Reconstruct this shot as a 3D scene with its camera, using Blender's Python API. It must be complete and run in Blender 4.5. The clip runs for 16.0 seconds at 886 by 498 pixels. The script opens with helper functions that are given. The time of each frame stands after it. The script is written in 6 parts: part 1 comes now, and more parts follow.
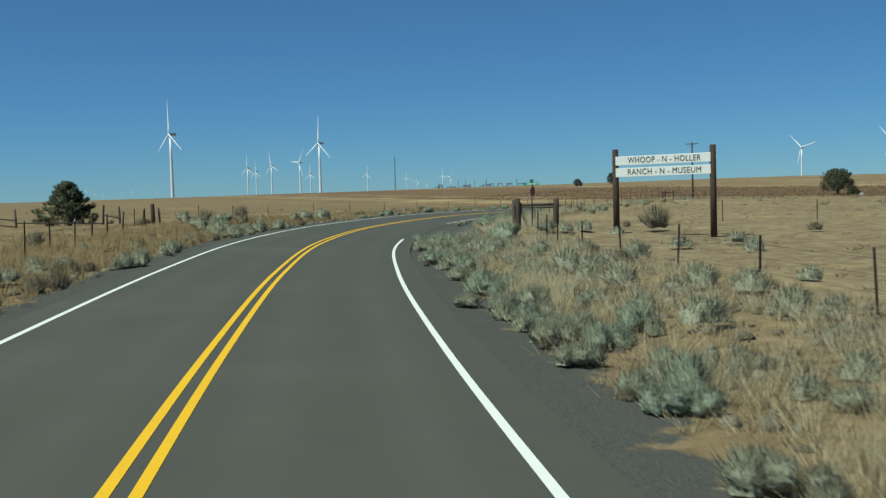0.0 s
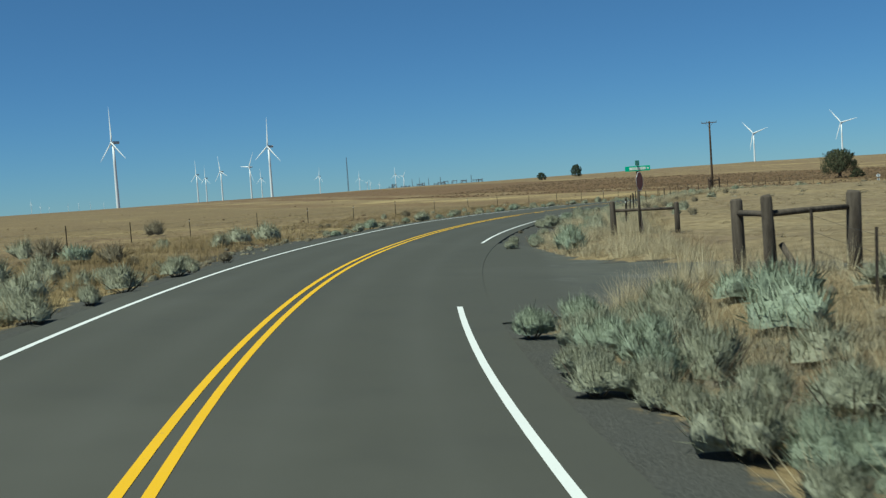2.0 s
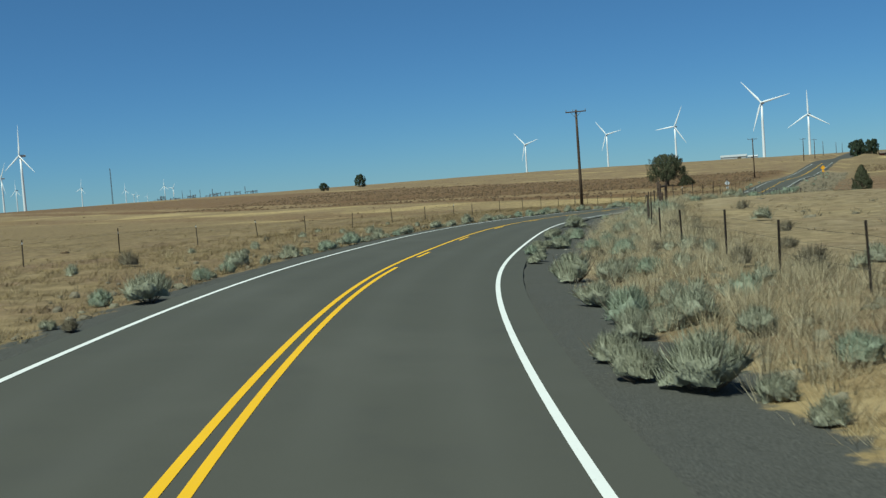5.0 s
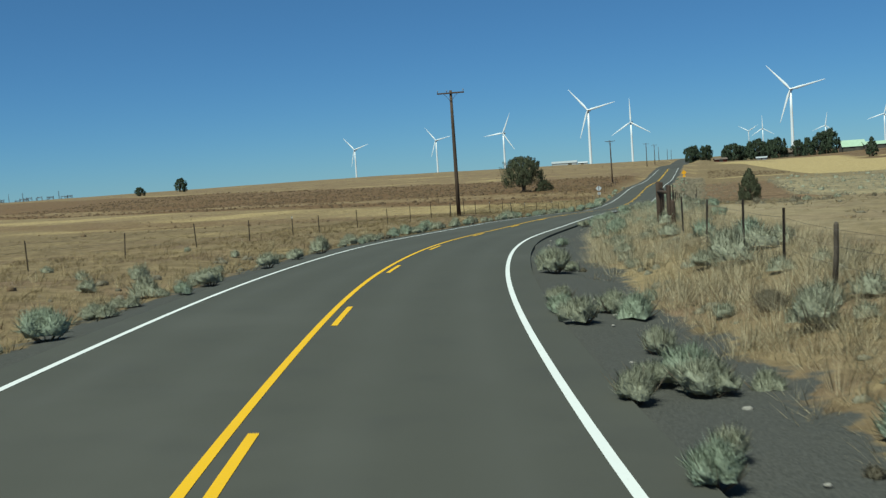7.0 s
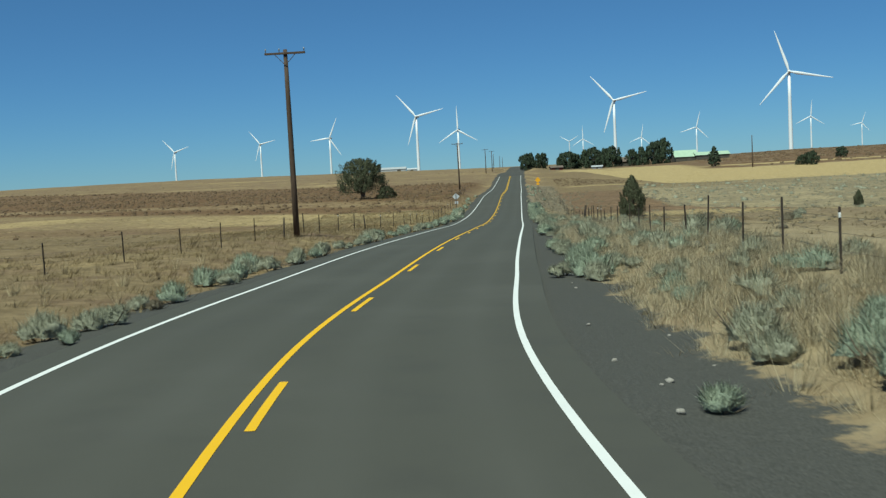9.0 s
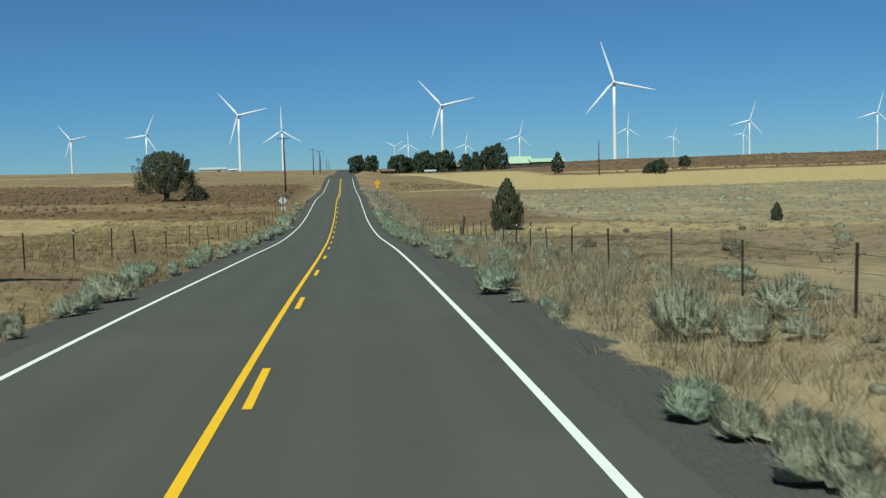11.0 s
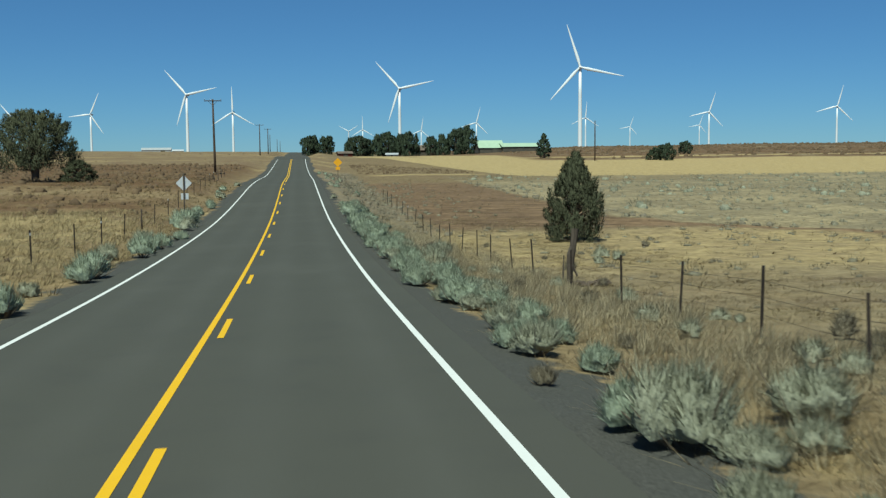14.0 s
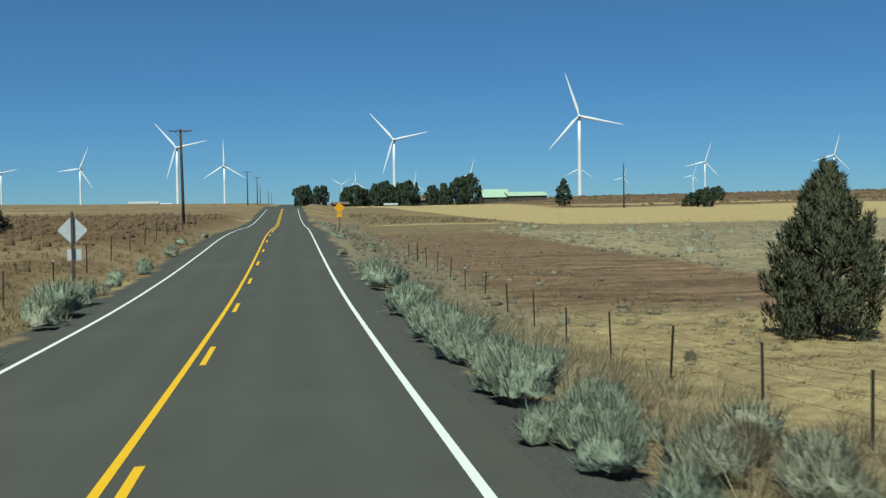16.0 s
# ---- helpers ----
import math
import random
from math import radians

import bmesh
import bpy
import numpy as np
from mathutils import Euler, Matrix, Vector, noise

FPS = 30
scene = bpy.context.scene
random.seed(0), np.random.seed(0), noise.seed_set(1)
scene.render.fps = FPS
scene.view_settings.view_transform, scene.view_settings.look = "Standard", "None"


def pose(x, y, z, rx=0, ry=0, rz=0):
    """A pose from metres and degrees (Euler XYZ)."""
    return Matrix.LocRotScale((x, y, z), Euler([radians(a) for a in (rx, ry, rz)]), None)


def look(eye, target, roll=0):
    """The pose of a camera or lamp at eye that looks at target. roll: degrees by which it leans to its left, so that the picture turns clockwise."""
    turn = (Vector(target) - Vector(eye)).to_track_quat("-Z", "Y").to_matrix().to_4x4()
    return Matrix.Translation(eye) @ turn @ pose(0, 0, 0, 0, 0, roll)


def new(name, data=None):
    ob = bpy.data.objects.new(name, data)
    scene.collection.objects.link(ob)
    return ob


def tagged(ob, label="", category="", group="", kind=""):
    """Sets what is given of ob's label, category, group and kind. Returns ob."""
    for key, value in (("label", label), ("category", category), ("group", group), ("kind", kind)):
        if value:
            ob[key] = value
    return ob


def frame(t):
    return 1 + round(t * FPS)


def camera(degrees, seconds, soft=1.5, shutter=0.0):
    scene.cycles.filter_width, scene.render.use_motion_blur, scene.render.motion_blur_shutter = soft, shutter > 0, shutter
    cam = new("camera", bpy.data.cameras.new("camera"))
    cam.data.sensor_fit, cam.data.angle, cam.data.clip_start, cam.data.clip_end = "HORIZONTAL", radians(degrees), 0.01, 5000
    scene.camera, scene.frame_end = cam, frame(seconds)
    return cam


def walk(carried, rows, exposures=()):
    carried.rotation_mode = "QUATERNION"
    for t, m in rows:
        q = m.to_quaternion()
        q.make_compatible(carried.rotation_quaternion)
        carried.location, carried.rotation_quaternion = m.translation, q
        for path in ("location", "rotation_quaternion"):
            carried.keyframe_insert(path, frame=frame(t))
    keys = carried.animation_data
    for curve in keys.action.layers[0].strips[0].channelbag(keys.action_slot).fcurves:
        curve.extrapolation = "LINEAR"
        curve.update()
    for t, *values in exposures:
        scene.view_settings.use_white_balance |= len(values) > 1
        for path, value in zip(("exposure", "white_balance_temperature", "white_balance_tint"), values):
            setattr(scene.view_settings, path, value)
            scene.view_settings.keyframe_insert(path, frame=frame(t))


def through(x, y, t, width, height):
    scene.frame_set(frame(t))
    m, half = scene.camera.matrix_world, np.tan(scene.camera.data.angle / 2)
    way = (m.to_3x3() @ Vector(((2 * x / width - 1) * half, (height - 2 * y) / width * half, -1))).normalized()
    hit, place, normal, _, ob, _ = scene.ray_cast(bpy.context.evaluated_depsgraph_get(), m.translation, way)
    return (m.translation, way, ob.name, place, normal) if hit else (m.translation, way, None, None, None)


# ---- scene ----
cam = camera(44.76, 16.0, soft=1.35, shutter=0.12)
PATH = [
    (0.0, 59.858, -83.922, 2.589, 86.86, 1.69, 37.35),
    (0.5, 53.825, -77.678, 2.598, 86.87, 2.16, 37.09),
    (1.0, 47.955, -71.500, 2.599, 86.80, 2.67, 36.63),
    (1.5, 42.257, -65.379, 2.619, 86.71, 3.25, 35.85),
    (2.0, 36.780, -59.176, 2.643, 86.67, 3.86, 34.82),
    (2.5, 31.504, -52.889, 2.678, 86.61, 4.19, 33.46),
    (3.0, 26.427, -46.463, 2.679, 86.60, 4.31, 31.78),
    (3.5, 21.560, -39.811, 2.683, 86.63, 4.26, 29.82),
    (4.0, 16.979, -32.873, 2.716, 86.59, 4.10, 27.55),
    (4.5, 12.691, -25.712, 2.723, 86.52, 4.08, 25.19),
    (5.0, 8.700, -18.436, 2.685, 86.44, 4.10, 22.86),
    (5.5, 5.033, -11.110, 2.645, 86.35, 4.11, 20.58),
    (6.0, 1.683, -3.775, 2.595, 86.26, 4.06, 18.33),
    (6.5, -1.359, 3.556, 2.529, 86.18, 3.94, 16.06),
    (7.0, -4.077, 10.910, 2.462, 86.11, 3.83, 13.75),
    (7.5, -6.432, 18.375, 2.378, 86.10, 3.72, 11.42),
    (8.0, -8.529, 25.945, 2.324, 86.03, 3.54, 9.15),
    (8.5, -10.362, 33.636, 2.281, 85.94, 3.30, 6.85),
    (9.0, -11.941, 41.493, 2.219, 85.89, 2.96, 4.48),
    (9.5, -13.203, 49.578, 2.096, 85.85, 2.57, 2.03),
    (10.0, -14.095, 57.919, 1.937, 85.86, 2.19, -0.53),
    (10.5, -14.560, 66.517, 1.739, 85.82, 1.89, -2.89),
    (11.0, -14.668, 75.262, 1.575, 85.75, 1.59, -4.85),
    (11.5, -14.671, 84.016, 1.406, 85.64, 1.24, -6.28),
    (12.0, -14.688, 92.694, 1.225, 85.51, 0.88, -7.14),
    (12.5, -14.652, 101.280, 1.031, 85.36, 0.59, -7.50),
    (13.0, -14.570, 109.819, 0.780, 85.19, 0.49, -7.50),
    (13.5, -14.555, 118.380, 0.487, 85.06, 0.53, -7.41),
    (14.0, -14.594, 126.987, 0.164, 85.02, 0.51, -7.31),
    (14.5, -14.639, 135.604, -0.159, 85.28, 0.50, -7.30),
    (15.0, -14.648, 144.180, -0.468, 85.87, 0.61, -7.39),
    (15.5, -14.645, 152.675, -0.759, 86.86, 0.83, -7.56),
    (16.0, -14.615, 161.019, -0.984, 87.82, 0.96, -7.72),
]
walk(cam, [(t, pose(x, y, z, a, b, c)) for t, x, y, z, a, b, c in PATH],
     [(0.0, 0.33, 6250, -12), (16.0, 0.33, 6250, -12)])

# ---- light ----
SUN_AZ, SUN_EL = 203.0, 60.0            # clockwise from +Y, height
world = bpy.data.worlds.new("world")
scene.world = world
world.use_nodes = True
wn = world.node_tree
sky = wn.nodes.new("ShaderNodeTexSky")
sky.sky_type = 'NISHITA'
sky.sun_disc = False
sky.sun_elevation = radians(SUN_EL)
sky.sun_rotation = radians(SUN_AZ)
sky.altitude = 2500
sky.air_density = 1.0
sky.dust_density = 0.0
sky.ozone_density = 4.0
wn.nodes["Background"].inputs["Strength"].default_value = 0.0425
deep = wn.nodes.new("ShaderNodeMix")                # the deep blue of very dry air
deep.data_type, deep.blend_type = 'RGBA', 'MULTIPLY'
deep.inputs[0].default_value = 1.0
deep.inputs[7].default_value = (0.55, 0.82, 1.26, 1)
wn.links.new(sky.outputs[0], deep.inputs[6])
air = wn.nodes.new("ShaderNodeMix")                 # even light of the thin haze
air.data_type, air.blend_type = 'RGBA', 'ADD'
air.inputs[0].default_value = 1.0
air.inputs[7].default_value = (0.42, 0.8, 0.9, 1)
wn.links.new(deep.outputs[2], air.inputs[6])
wn.links.new(air.outputs[2], wn.nodes["Background"].inputs[0])
sun = new("sun", bpy.data.lights.new("sun", 'SUN'))
sun.data.energy = 4.2
sun.data.angle = radians(0.53)
sun.data.color = (1.0, 0.97, 0.92)
_a, _e = radians(SUN_AZ), radians(SUN_EL)
sun.matrix_world = look((math.sin(_a) * math.cos(_e) * 900, math.cos(_a) * math.cos(_e) * 900, math.sin(_e) * 900), (0, 0, 0))


# ---- materials ----
class Mat:
    """A node material with short words for its nodes."""

    def __init__(self, name, rough=0.9, metal=0.0, spec=0.3):
        self.m = bpy.data.materials.new(name)
        self.m.use_nodes = True
        self.t = self.m.node_tree
        self.b = self.t.nodes["Principled BSDF"]
        self.b.inputs["Roughness"].default_value = rough
        self.b.inputs["Metallic"].default_value = metal
        self.b.inputs["Specular IOR Level"].default_value = spec
        self.geo = self.t.nodes.new("ShaderNodeNewGeometry")
        self.tc = self.t.nodes.new("ShaderNodeTexCoord")

    def put(self, sock, v):
        if isinstance(v, bpy.types.NodeSocket):
            self.t.links.new(v, sock)
        elif isinstance(v, (tuple, list)) and len(v) == 3 and sock.type == 'RGBA':
            sock.default_value = (*v, 1)
        else:
            sock.default_value = v

    def noise(self, scale, detail=4, rough=0.55, co=None, stretch=None):
        n = self.t.nodes.new("ShaderNodeTexNoise")
        n.inputs["Scale"].default_value = scale
        n.inputs["Detail"].default_value = detail
        n.inputs["Roughness"].default_value = rough
        co = co or self.geo.outputs["Position"]
        if stretch:
            v = self.t.nodes.new("ShaderNodeVectorMath")
            v.operation = 'MULTIPLY'
            self.t.links.new(co, v.inputs[0])
            v.inputs[1].default_value = stretch
            co = v.outputs[0]
        self.t.links.new(co, n.inputs["Vector"])
        return n.outputs["Fac"]

    def step(self, v, lo, hi, a=0.0, b=1.0):
        n = self.t.nodes.new("ShaderNodeMapRange")
        n.interpolation_type = 'SMOOTHSTEP'
        self.put(n.inputs["Value"], v)
        for k, x in (("From Min", lo), ("From Max", hi), ("To Min", a), ("To Max", b)):
            n.inputs[k].default_value = x
        return n.outputs["Result"]

    def math(self, op, a, b=0.0):
        n = self.t.nodes.new("ShaderNodeMath")
        n.operation = op
        self.put(n.inputs[0], a)
        self.put(n.inputs[1], b)
        return n.outputs[0]

    def mix(self, f, a, b, kind='MIX'):
        n = self.t.nodes.new("ShaderNodeMix")
        n.data_type = 'RGBA'
        n.blend_type = kind
        self.put(n.inputs[0], f)
        self.put(n.inputs[6], a)
        self.put(n.inputs[7], b)
        return n.outputs[2]

    def xyz(self):
        n = self.t.nodes.new("ShaderNodeSeparateXYZ")
        self.t.links.new(self.geo.outputs["Position"], n.inputs[0])
        return n.outputs[0], n.outputs[1], n.outputs[2]

    def attr(self, name):
        n = self.t.nodes.new("ShaderNodeAttribute")
        n.attribute_name = name
        return n.outputs["Fac"]

    def rnd(self):
        return self.t.nodes.new("ShaderNodeObjectInfo").outputs["Random"]

    def bump(self, h, strength=0.4, dist=0.02):
        n = self.t.nodes.new("ShaderNodeBump")
        n.inputs["Strength"].default_value = strength
        n.inputs["Distance"].default_value = dist
        self.put(n.inputs["Height"], h)
        self.t.links.new(n.outputs[0], self.b.inputs["Normal"])

    def done(self, colour):
        self.put(self.b.inputs["Base Color"], colour)
        return self.m


def plain(name, c1, c2, scale=3.0, rough=0.8, metal=0.0, spec=0.3, bump=0.2, stretch=None, local=True):
    m = Mat(name, rough, metal, spec)
    co = m.tc.outputs["Object"] if local else None
    n1 = m.noise(scale, 5, 0.6, co, stretch)
    n2 = m.noise(scale * 7, 3, 0.6, co, stretch)
    f = m.math('ADD', m.math('MULTIPLY', n1, 0.65), m.math('MULTIPLY', n2, 0.35))
    if bump:
        m.bump(n2, bump, 0.01)
    return m.done(m.mix(m.step(f, 0.3, 0.7), c1, c2))


def leafy(name, c1, c2, c3, rough=0.75, through=0.25, streak=0.0, patch=None):
    """Foliage: varies from sprig to sprig and from plant to plant; a little light passes.
    streak: fine upright stems on the dense inside, the shade in the gaps between them painted darker. patch: a second
    colour that takes over in drifts."""
    m = Mat(name, rough, 0, 0.2)
    a = m.mix(m.geo.outputs["Random Per Island"], c1, c2)
    c = m.mix(m.step(m.rnd(), 0.2, 1.0, 0.0, 0.75), a, c3)
    if patch:
        c = m.mix(m.step(m.noise(0.33, 4, 0.65), 0.42, 0.62, 0.0, 0.85), c, patch)
    if streak:
        stems = m.noise(26.0, 4, 0.7, m.tc.outputs["Object"], (1.0, 1.0, 0.25))
        lumps = m.noise(6.0, 4, 0.6, m.tc.outputs["Object"])
        k = 1.0 - streak
        # shaded gaps between stems and lumps, put into the colour by noise
        c = m.mix(1.0, c, m.mix(m.step(m.math('ADD', m.math('MULTIPLY', stems, 0.5), m.math('MULTIPLY', lumps, 0.5)), 0.38, 0.60), (k, k, k * 0.97), (1.1, 1.1, 1.1)), 'MULTIPLY')
        m.bump(m.math('ADD', stems, m.math('MULTIPLY', lumps, 2.0)), 0.6, 0.06)
    else:
        c = m.mix(1.0, c, m.mix(m.step(m.noise(38.0, 3, 0.7), 0.35, 0.65), (0.72, 0.72, 0.72), (1.1, 1.1, 1.1)), 'MULTIPLY')
    m.done(c)
    tr = m.t.nodes.new("ShaderNodeBsdfTranslucent")
    m.t.links.new(c, tr.inputs[0])
    ms = m.t.nodes.new("ShaderNodeMixShader")
    ms.inputs[0].default_value = through
    m.t.links.new(m.b.outputs[0], ms.inputs[1])
    m.t.links.new(tr.outputs[0], ms.inputs[2])
    m.t.links.new(ms.outputs[0], m.t.nodes["Material Output"].inputs[0])
    return m.m


def mat_ground():
    m = Mat("dry_ground", 0.95, 0, 0.15)
    x, y, z = m.xyz()
    big = m.noise(0.018, 5, 0.6)
    mid = m.noise(0.16, 5, 0.65)
    wide = m.noise(0.045, 4, 0.6, None, (0.35, 1.0, 1.0))
    fine = m.noise(2.2, 5, 0.7)
    grit = m.noise(26.0, 3, 0.7)
    straw = m.mix(fine, (0.165, 0.118, 0.061), (0.27, 0.20, 0.11))
    pale = m.mix(fine, (0.34, 0.25, 0.115), (0.44, 0.335, 0.165))
    soil = m.mix(fine, (0.135, 0.088, 0.052), (0.225, 0.152, 0.092))
    sage = m.mix(m.step(m.noise(0.11, 5, 0.7), 0.40, 0.62), m.mix(fine, (0.17, 0.138, 0.085), (0.27, 0.22, 0.135)), m.mix(fine, (0.25, 0.198, 0.115), (0.37, 0.30, 0.175)))
    rust = m.mix(fine, (0.088, 0.050, 0.026), (0.19, 0.115, 0.058))
    c = m.mix(m.step(mid, 0.44, 0.66), straw, soil)
    c = m.mix(m.step(wide, 0.50, 0.68, 0, 0.75), c, pale)
    patch = m.noise(0.42, 5, 0.7)
    c = m.mix(m.step(patch, 0.56, 0.72, 0, 0.7), c, soil)
    c = m.mix(m.step(patch, 0.44, 0.30, 0, 0.55), c, pale)
    hay = m.mix(fine, (0.185, 0.143, 0.085), (0.295, 0.233, 0.142))
    c = m.mix(m.math('MULTIPLY', m.attr("hayfield"), m.step(patch, 0.30, 0.55, 0.9, 0.45)), c, hay)
    wob = m.math('MULTIPLY', m.math('SUBTRACT', big, 0.5), 160.0)
    yw = m.math('ADD', y, wob)
    wob2 = m.math('MULTIPLY', m.math('SUBTRACT', wide, 0.5), 26.0)
    yn = m.math('ADD', y, wob2)
    left = m.step(x, -28, -22, 1, 0)
    right = m.step(x, -2, 6)

    def band(v, a, b, soft):
        return m.math('MULTIPLY', m.step(v, a - soft, a + soft), m.step(v, b - soft, b + soft, 1, 0))

    def on(f, side, colour, c0):
        return m.mix(m.math('MULTIPLY', f, side), c0, colour)

    # rusty shrub belts and a paler strip between them, on the side of the big juniper
    skew = m.math('ADD', m.math('ADD', y, m.math('MULTIPLY', wob2, 0.5)), m.math('MULTIPLY', x, 0.55))
    dun = m.mix(fine, (0.135, 0.098, 0.053), (0.225, 0.163, 0.088))
    tan = m.mix(fine, (0.21, 0.150, 0.080), (0.32, 0.235, 0.13))
    c = on(m.math('MULTIPLY', m.step(skew, 120, 132, 1, 0), m.step(mid, 0.34, 0.6, 0.95, 0.65)), m.step(m.math('ADD', x, m.math('MULTIPLY', wob2, 1.5)), -62, -18, 1, 0), dun, c)
    c = on(m.math('MULTIPLY', band(skew, 130, 151, 4), m.step(mid, 0.32, 0.6, 0.8, 0.2)), left, rust, c)
    c = on(m.math('MULTIPLY', band(skew, 153, 182, 3), m.math('MULTIPLY', m.step(patch, 0.3, 0.6, 0.9, 0.5), m.step(x, -85, -45, 0.12, 1.0))), left, pale, c)
    c = on(m.math('MULTIPLY', band(skew, 184, 345, 3), m.step(mid, 0.30, 0.52, 0.55, 1.0)), left, rust, c)
    c = on(m.math('MULTIPLY', band(skew, 199, 217, 5), m.step(mid, 0.35, 0.6, 0.9, 0.4)), left, tan, c)
    c = on(m.math('MULTIPLY', m.step(yw, 330, 420), m.step(mid, 0.40, 0.62, 0, 0.7)), left, soil, c)
    # tilled soil, sage field and grain stubble on the other side
    c = on(m.math('MULTIPLY', band(yn, 172, 203, 4), m.step(patch, 0.3, 0.65, 0.95, 0.35)), m.step(x, -9, -5), pale, c)
    ys = m.math('ADD', y, m.math('MULTIPLY', wob2, 0.25))
    past = m.math('SUBTRACT', m.math('SUBTRACT', x, 11.0), m.math('MULTIPLY', m.math('MAXIMUM', m.math('SUBTRACT', 214.0, ys), 0.0), 0.8))
    furrow = m.noise(1.1, 4, 0.7, None, (0.10, 0.9, 1.0))
    soil = m.mix(m.step(furrow, 0.42, 0.62), m.mix(1.0, soil, (0.72, 0.70, 0.68), 'MULTIPLY'), m.mix(1.0, soil, (1.25, 1.22, 1.16), 'MULTIPLY'))
    c = on(m.math('MULTIPLY', band(ys, 204, 300, 3), m.step(past, -1.5, 1.5, 1, 0)), m.step(x, -7, -4), soil, c)
    c = on(m.math('MULTIPLY', m.step(past, -4.5, -1.5), m.step(ys, 190, 196)), m.step(ys, 210, 216, 1, 0), soil, c)
    c = on(m.math('MULTIPLY', m.step(past, -0.8, 0.8), m.step(ys, 160, 185)), m.step(ys, 318, 326, 1, 0), sage, c)
    c = on(m.math('MULTIPLY', m.step(ys, 296, 304), m.step(mid, 0.35, 0.62, 0.9, 0.4)), m.math('MULTIPLY', m.step(x, -9, -6), m.step(x, 30, 70, 1, 0)), dun, c)
    yp = m.math('SUBTRACT', ys, m.step(x, 5, 27, 143, 0))
    c = on(band(yp, 322, 420, 3), right, pale, c)
    c = on(m.step(ys, 418, 426), m.step(x, 20, 60), m.mix(m.step(mid, 0.34, 0.56), m.mix(m.step(wide, 0.45, 0.6), soil, sage), rust), c)
    c = on(band(ys, 415, 520, 4), m.math('MULTIPLY', m.step(x, 14, 24), m.step(x, 46, 54, 1, 0)), pale, c)
    c = on(band(ys, 331, 336, 1), m.math('MULTIPLY', m.step(x, -4, 0), m.step(x, 16, 22, 0.8, 0)), pale, c)
    c = on(band(ys, 442, 452, 2), m.step(x, 40, 70), pale, c)
    mott = m.noise(1.3, 6, 0.75)
    c = m.mix(1.0, c, m.mix(m.step(mott, 0.3, 0.7), (0.62, 0.60, 0.58), (1.18, 1.18, 1.18)), 'MULTIPLY')
    # paler litter on the verge out of the bend, greyer soil on the verge of the straight
    litter = m.mix(fine, (0.255, 0.195, 0.112), (0.375, 0.30, 0.183))
    c = on(m.math('MULTIPLY', band(y, 46, 104, 14), m.step(patch, 0.3, 0.7, 0.85, 0.45)), m.math('MULTIPLY', m.step(x, -13, -11), m.step(x, -4, 4, 1, 0)), litter, c)
    grey = m.mix(fine, (0.135, 0.112, 0.077), (0.225, 0.187, 0.13))
    c = on(m.math('MULTIPLY', band(y, 196, 345, 8), m.step(patch, 0.3, 0.7, 0.85, 0.5)), m.math('MULTIPLY', m.step(x, -13.5, -11.5), m.step(x, -7, -4, 1, 0)), grey, c)
    # cinder gravel beside the pavement
    g = m.attr("gravel")
    gm = m.step(m.math('ADD', g, m.math('MULTIPLY', m.math('SUBTRACT', fine, 0.5), 0.9)), 0.42, 0.6)
    stones = m.mix(m.step(grit, 0.35, 0.7), (0.055, 0.053, 0.046), (0.092, 0.088, 0.077))
    c = m.mix(gm, c, stones)
    m.bump(m.math('ADD', grit, m.math('MULTIPLY', fine, 2.0)), 0.6, 0.05)
    return m.done(c)


def mat_asphalt(name="asphalt", old=0.0):
    m = Mat(name, 0.88, 0, 0.25)
    fine = m.noise(60, 3, 0.7)
    mid = m.noise(0.7, 5, 0.6)
    pat = m.noise(0.12, 4, 0.6)
    c = m.mix(fine, (0.051 + old, 0.0485 + old, 0.0385 + old), (0.079 + old, 0.0765 + old, 0.061 + old))
    c = m.mix(m.step(mid, 0.45, 0.75, 0, 0.35), c, (0.049, 0.047, 0.041))
    c = m.mix(m.step(pat, 0.5, 0.72, 0, 0.4), c, (0.090, 0.086, 0.071))
    if old:
        worn = m.noise(0.55, 5, 0.65, None, (1.0, 2.6, 1.0))
        d = m.mix(m.step(worn, 0.55, 0.66, 0, 0.6), c, (0.046, 0.045, 0.040))
        d = m.mix(m.step(worn, 0.45, 0.36, 0, 0.5), d, (0.115, 0.113, 0.102))
        d = m.mix(1.0, d, (1.15, 1.16, 1.18), 'MULTIPLY')
        c = m.mix(m.attr("worn"), c, d)
    else:
        c = m.mix(m.math('MULTIPLY', m.attr("wear"), m.step(m.noise(0.35, 4, 0.6), 0.25, 0.75, 0.25, 1.0)), c, (0.087, 0.084, 0.070))
    m.bump(fine, 0.35, 0.006)
    return m.done(c)


def mat_paint(name, c1, c2):
    m = Mat(name, 0.7, 0, 0.3)
    worn = m.noise(9, 5, 0.7)
    c = m.mix(m.noise(1.2, 3), c1, c2)
    c = m.mix(m.step(worn, 0.62, 0.74, 0, 0.4), c, (0.10, 0.10, 0.09))
    m.bump(m.noise(70, 2), 0.2, 0.004)
    return m.done(c)


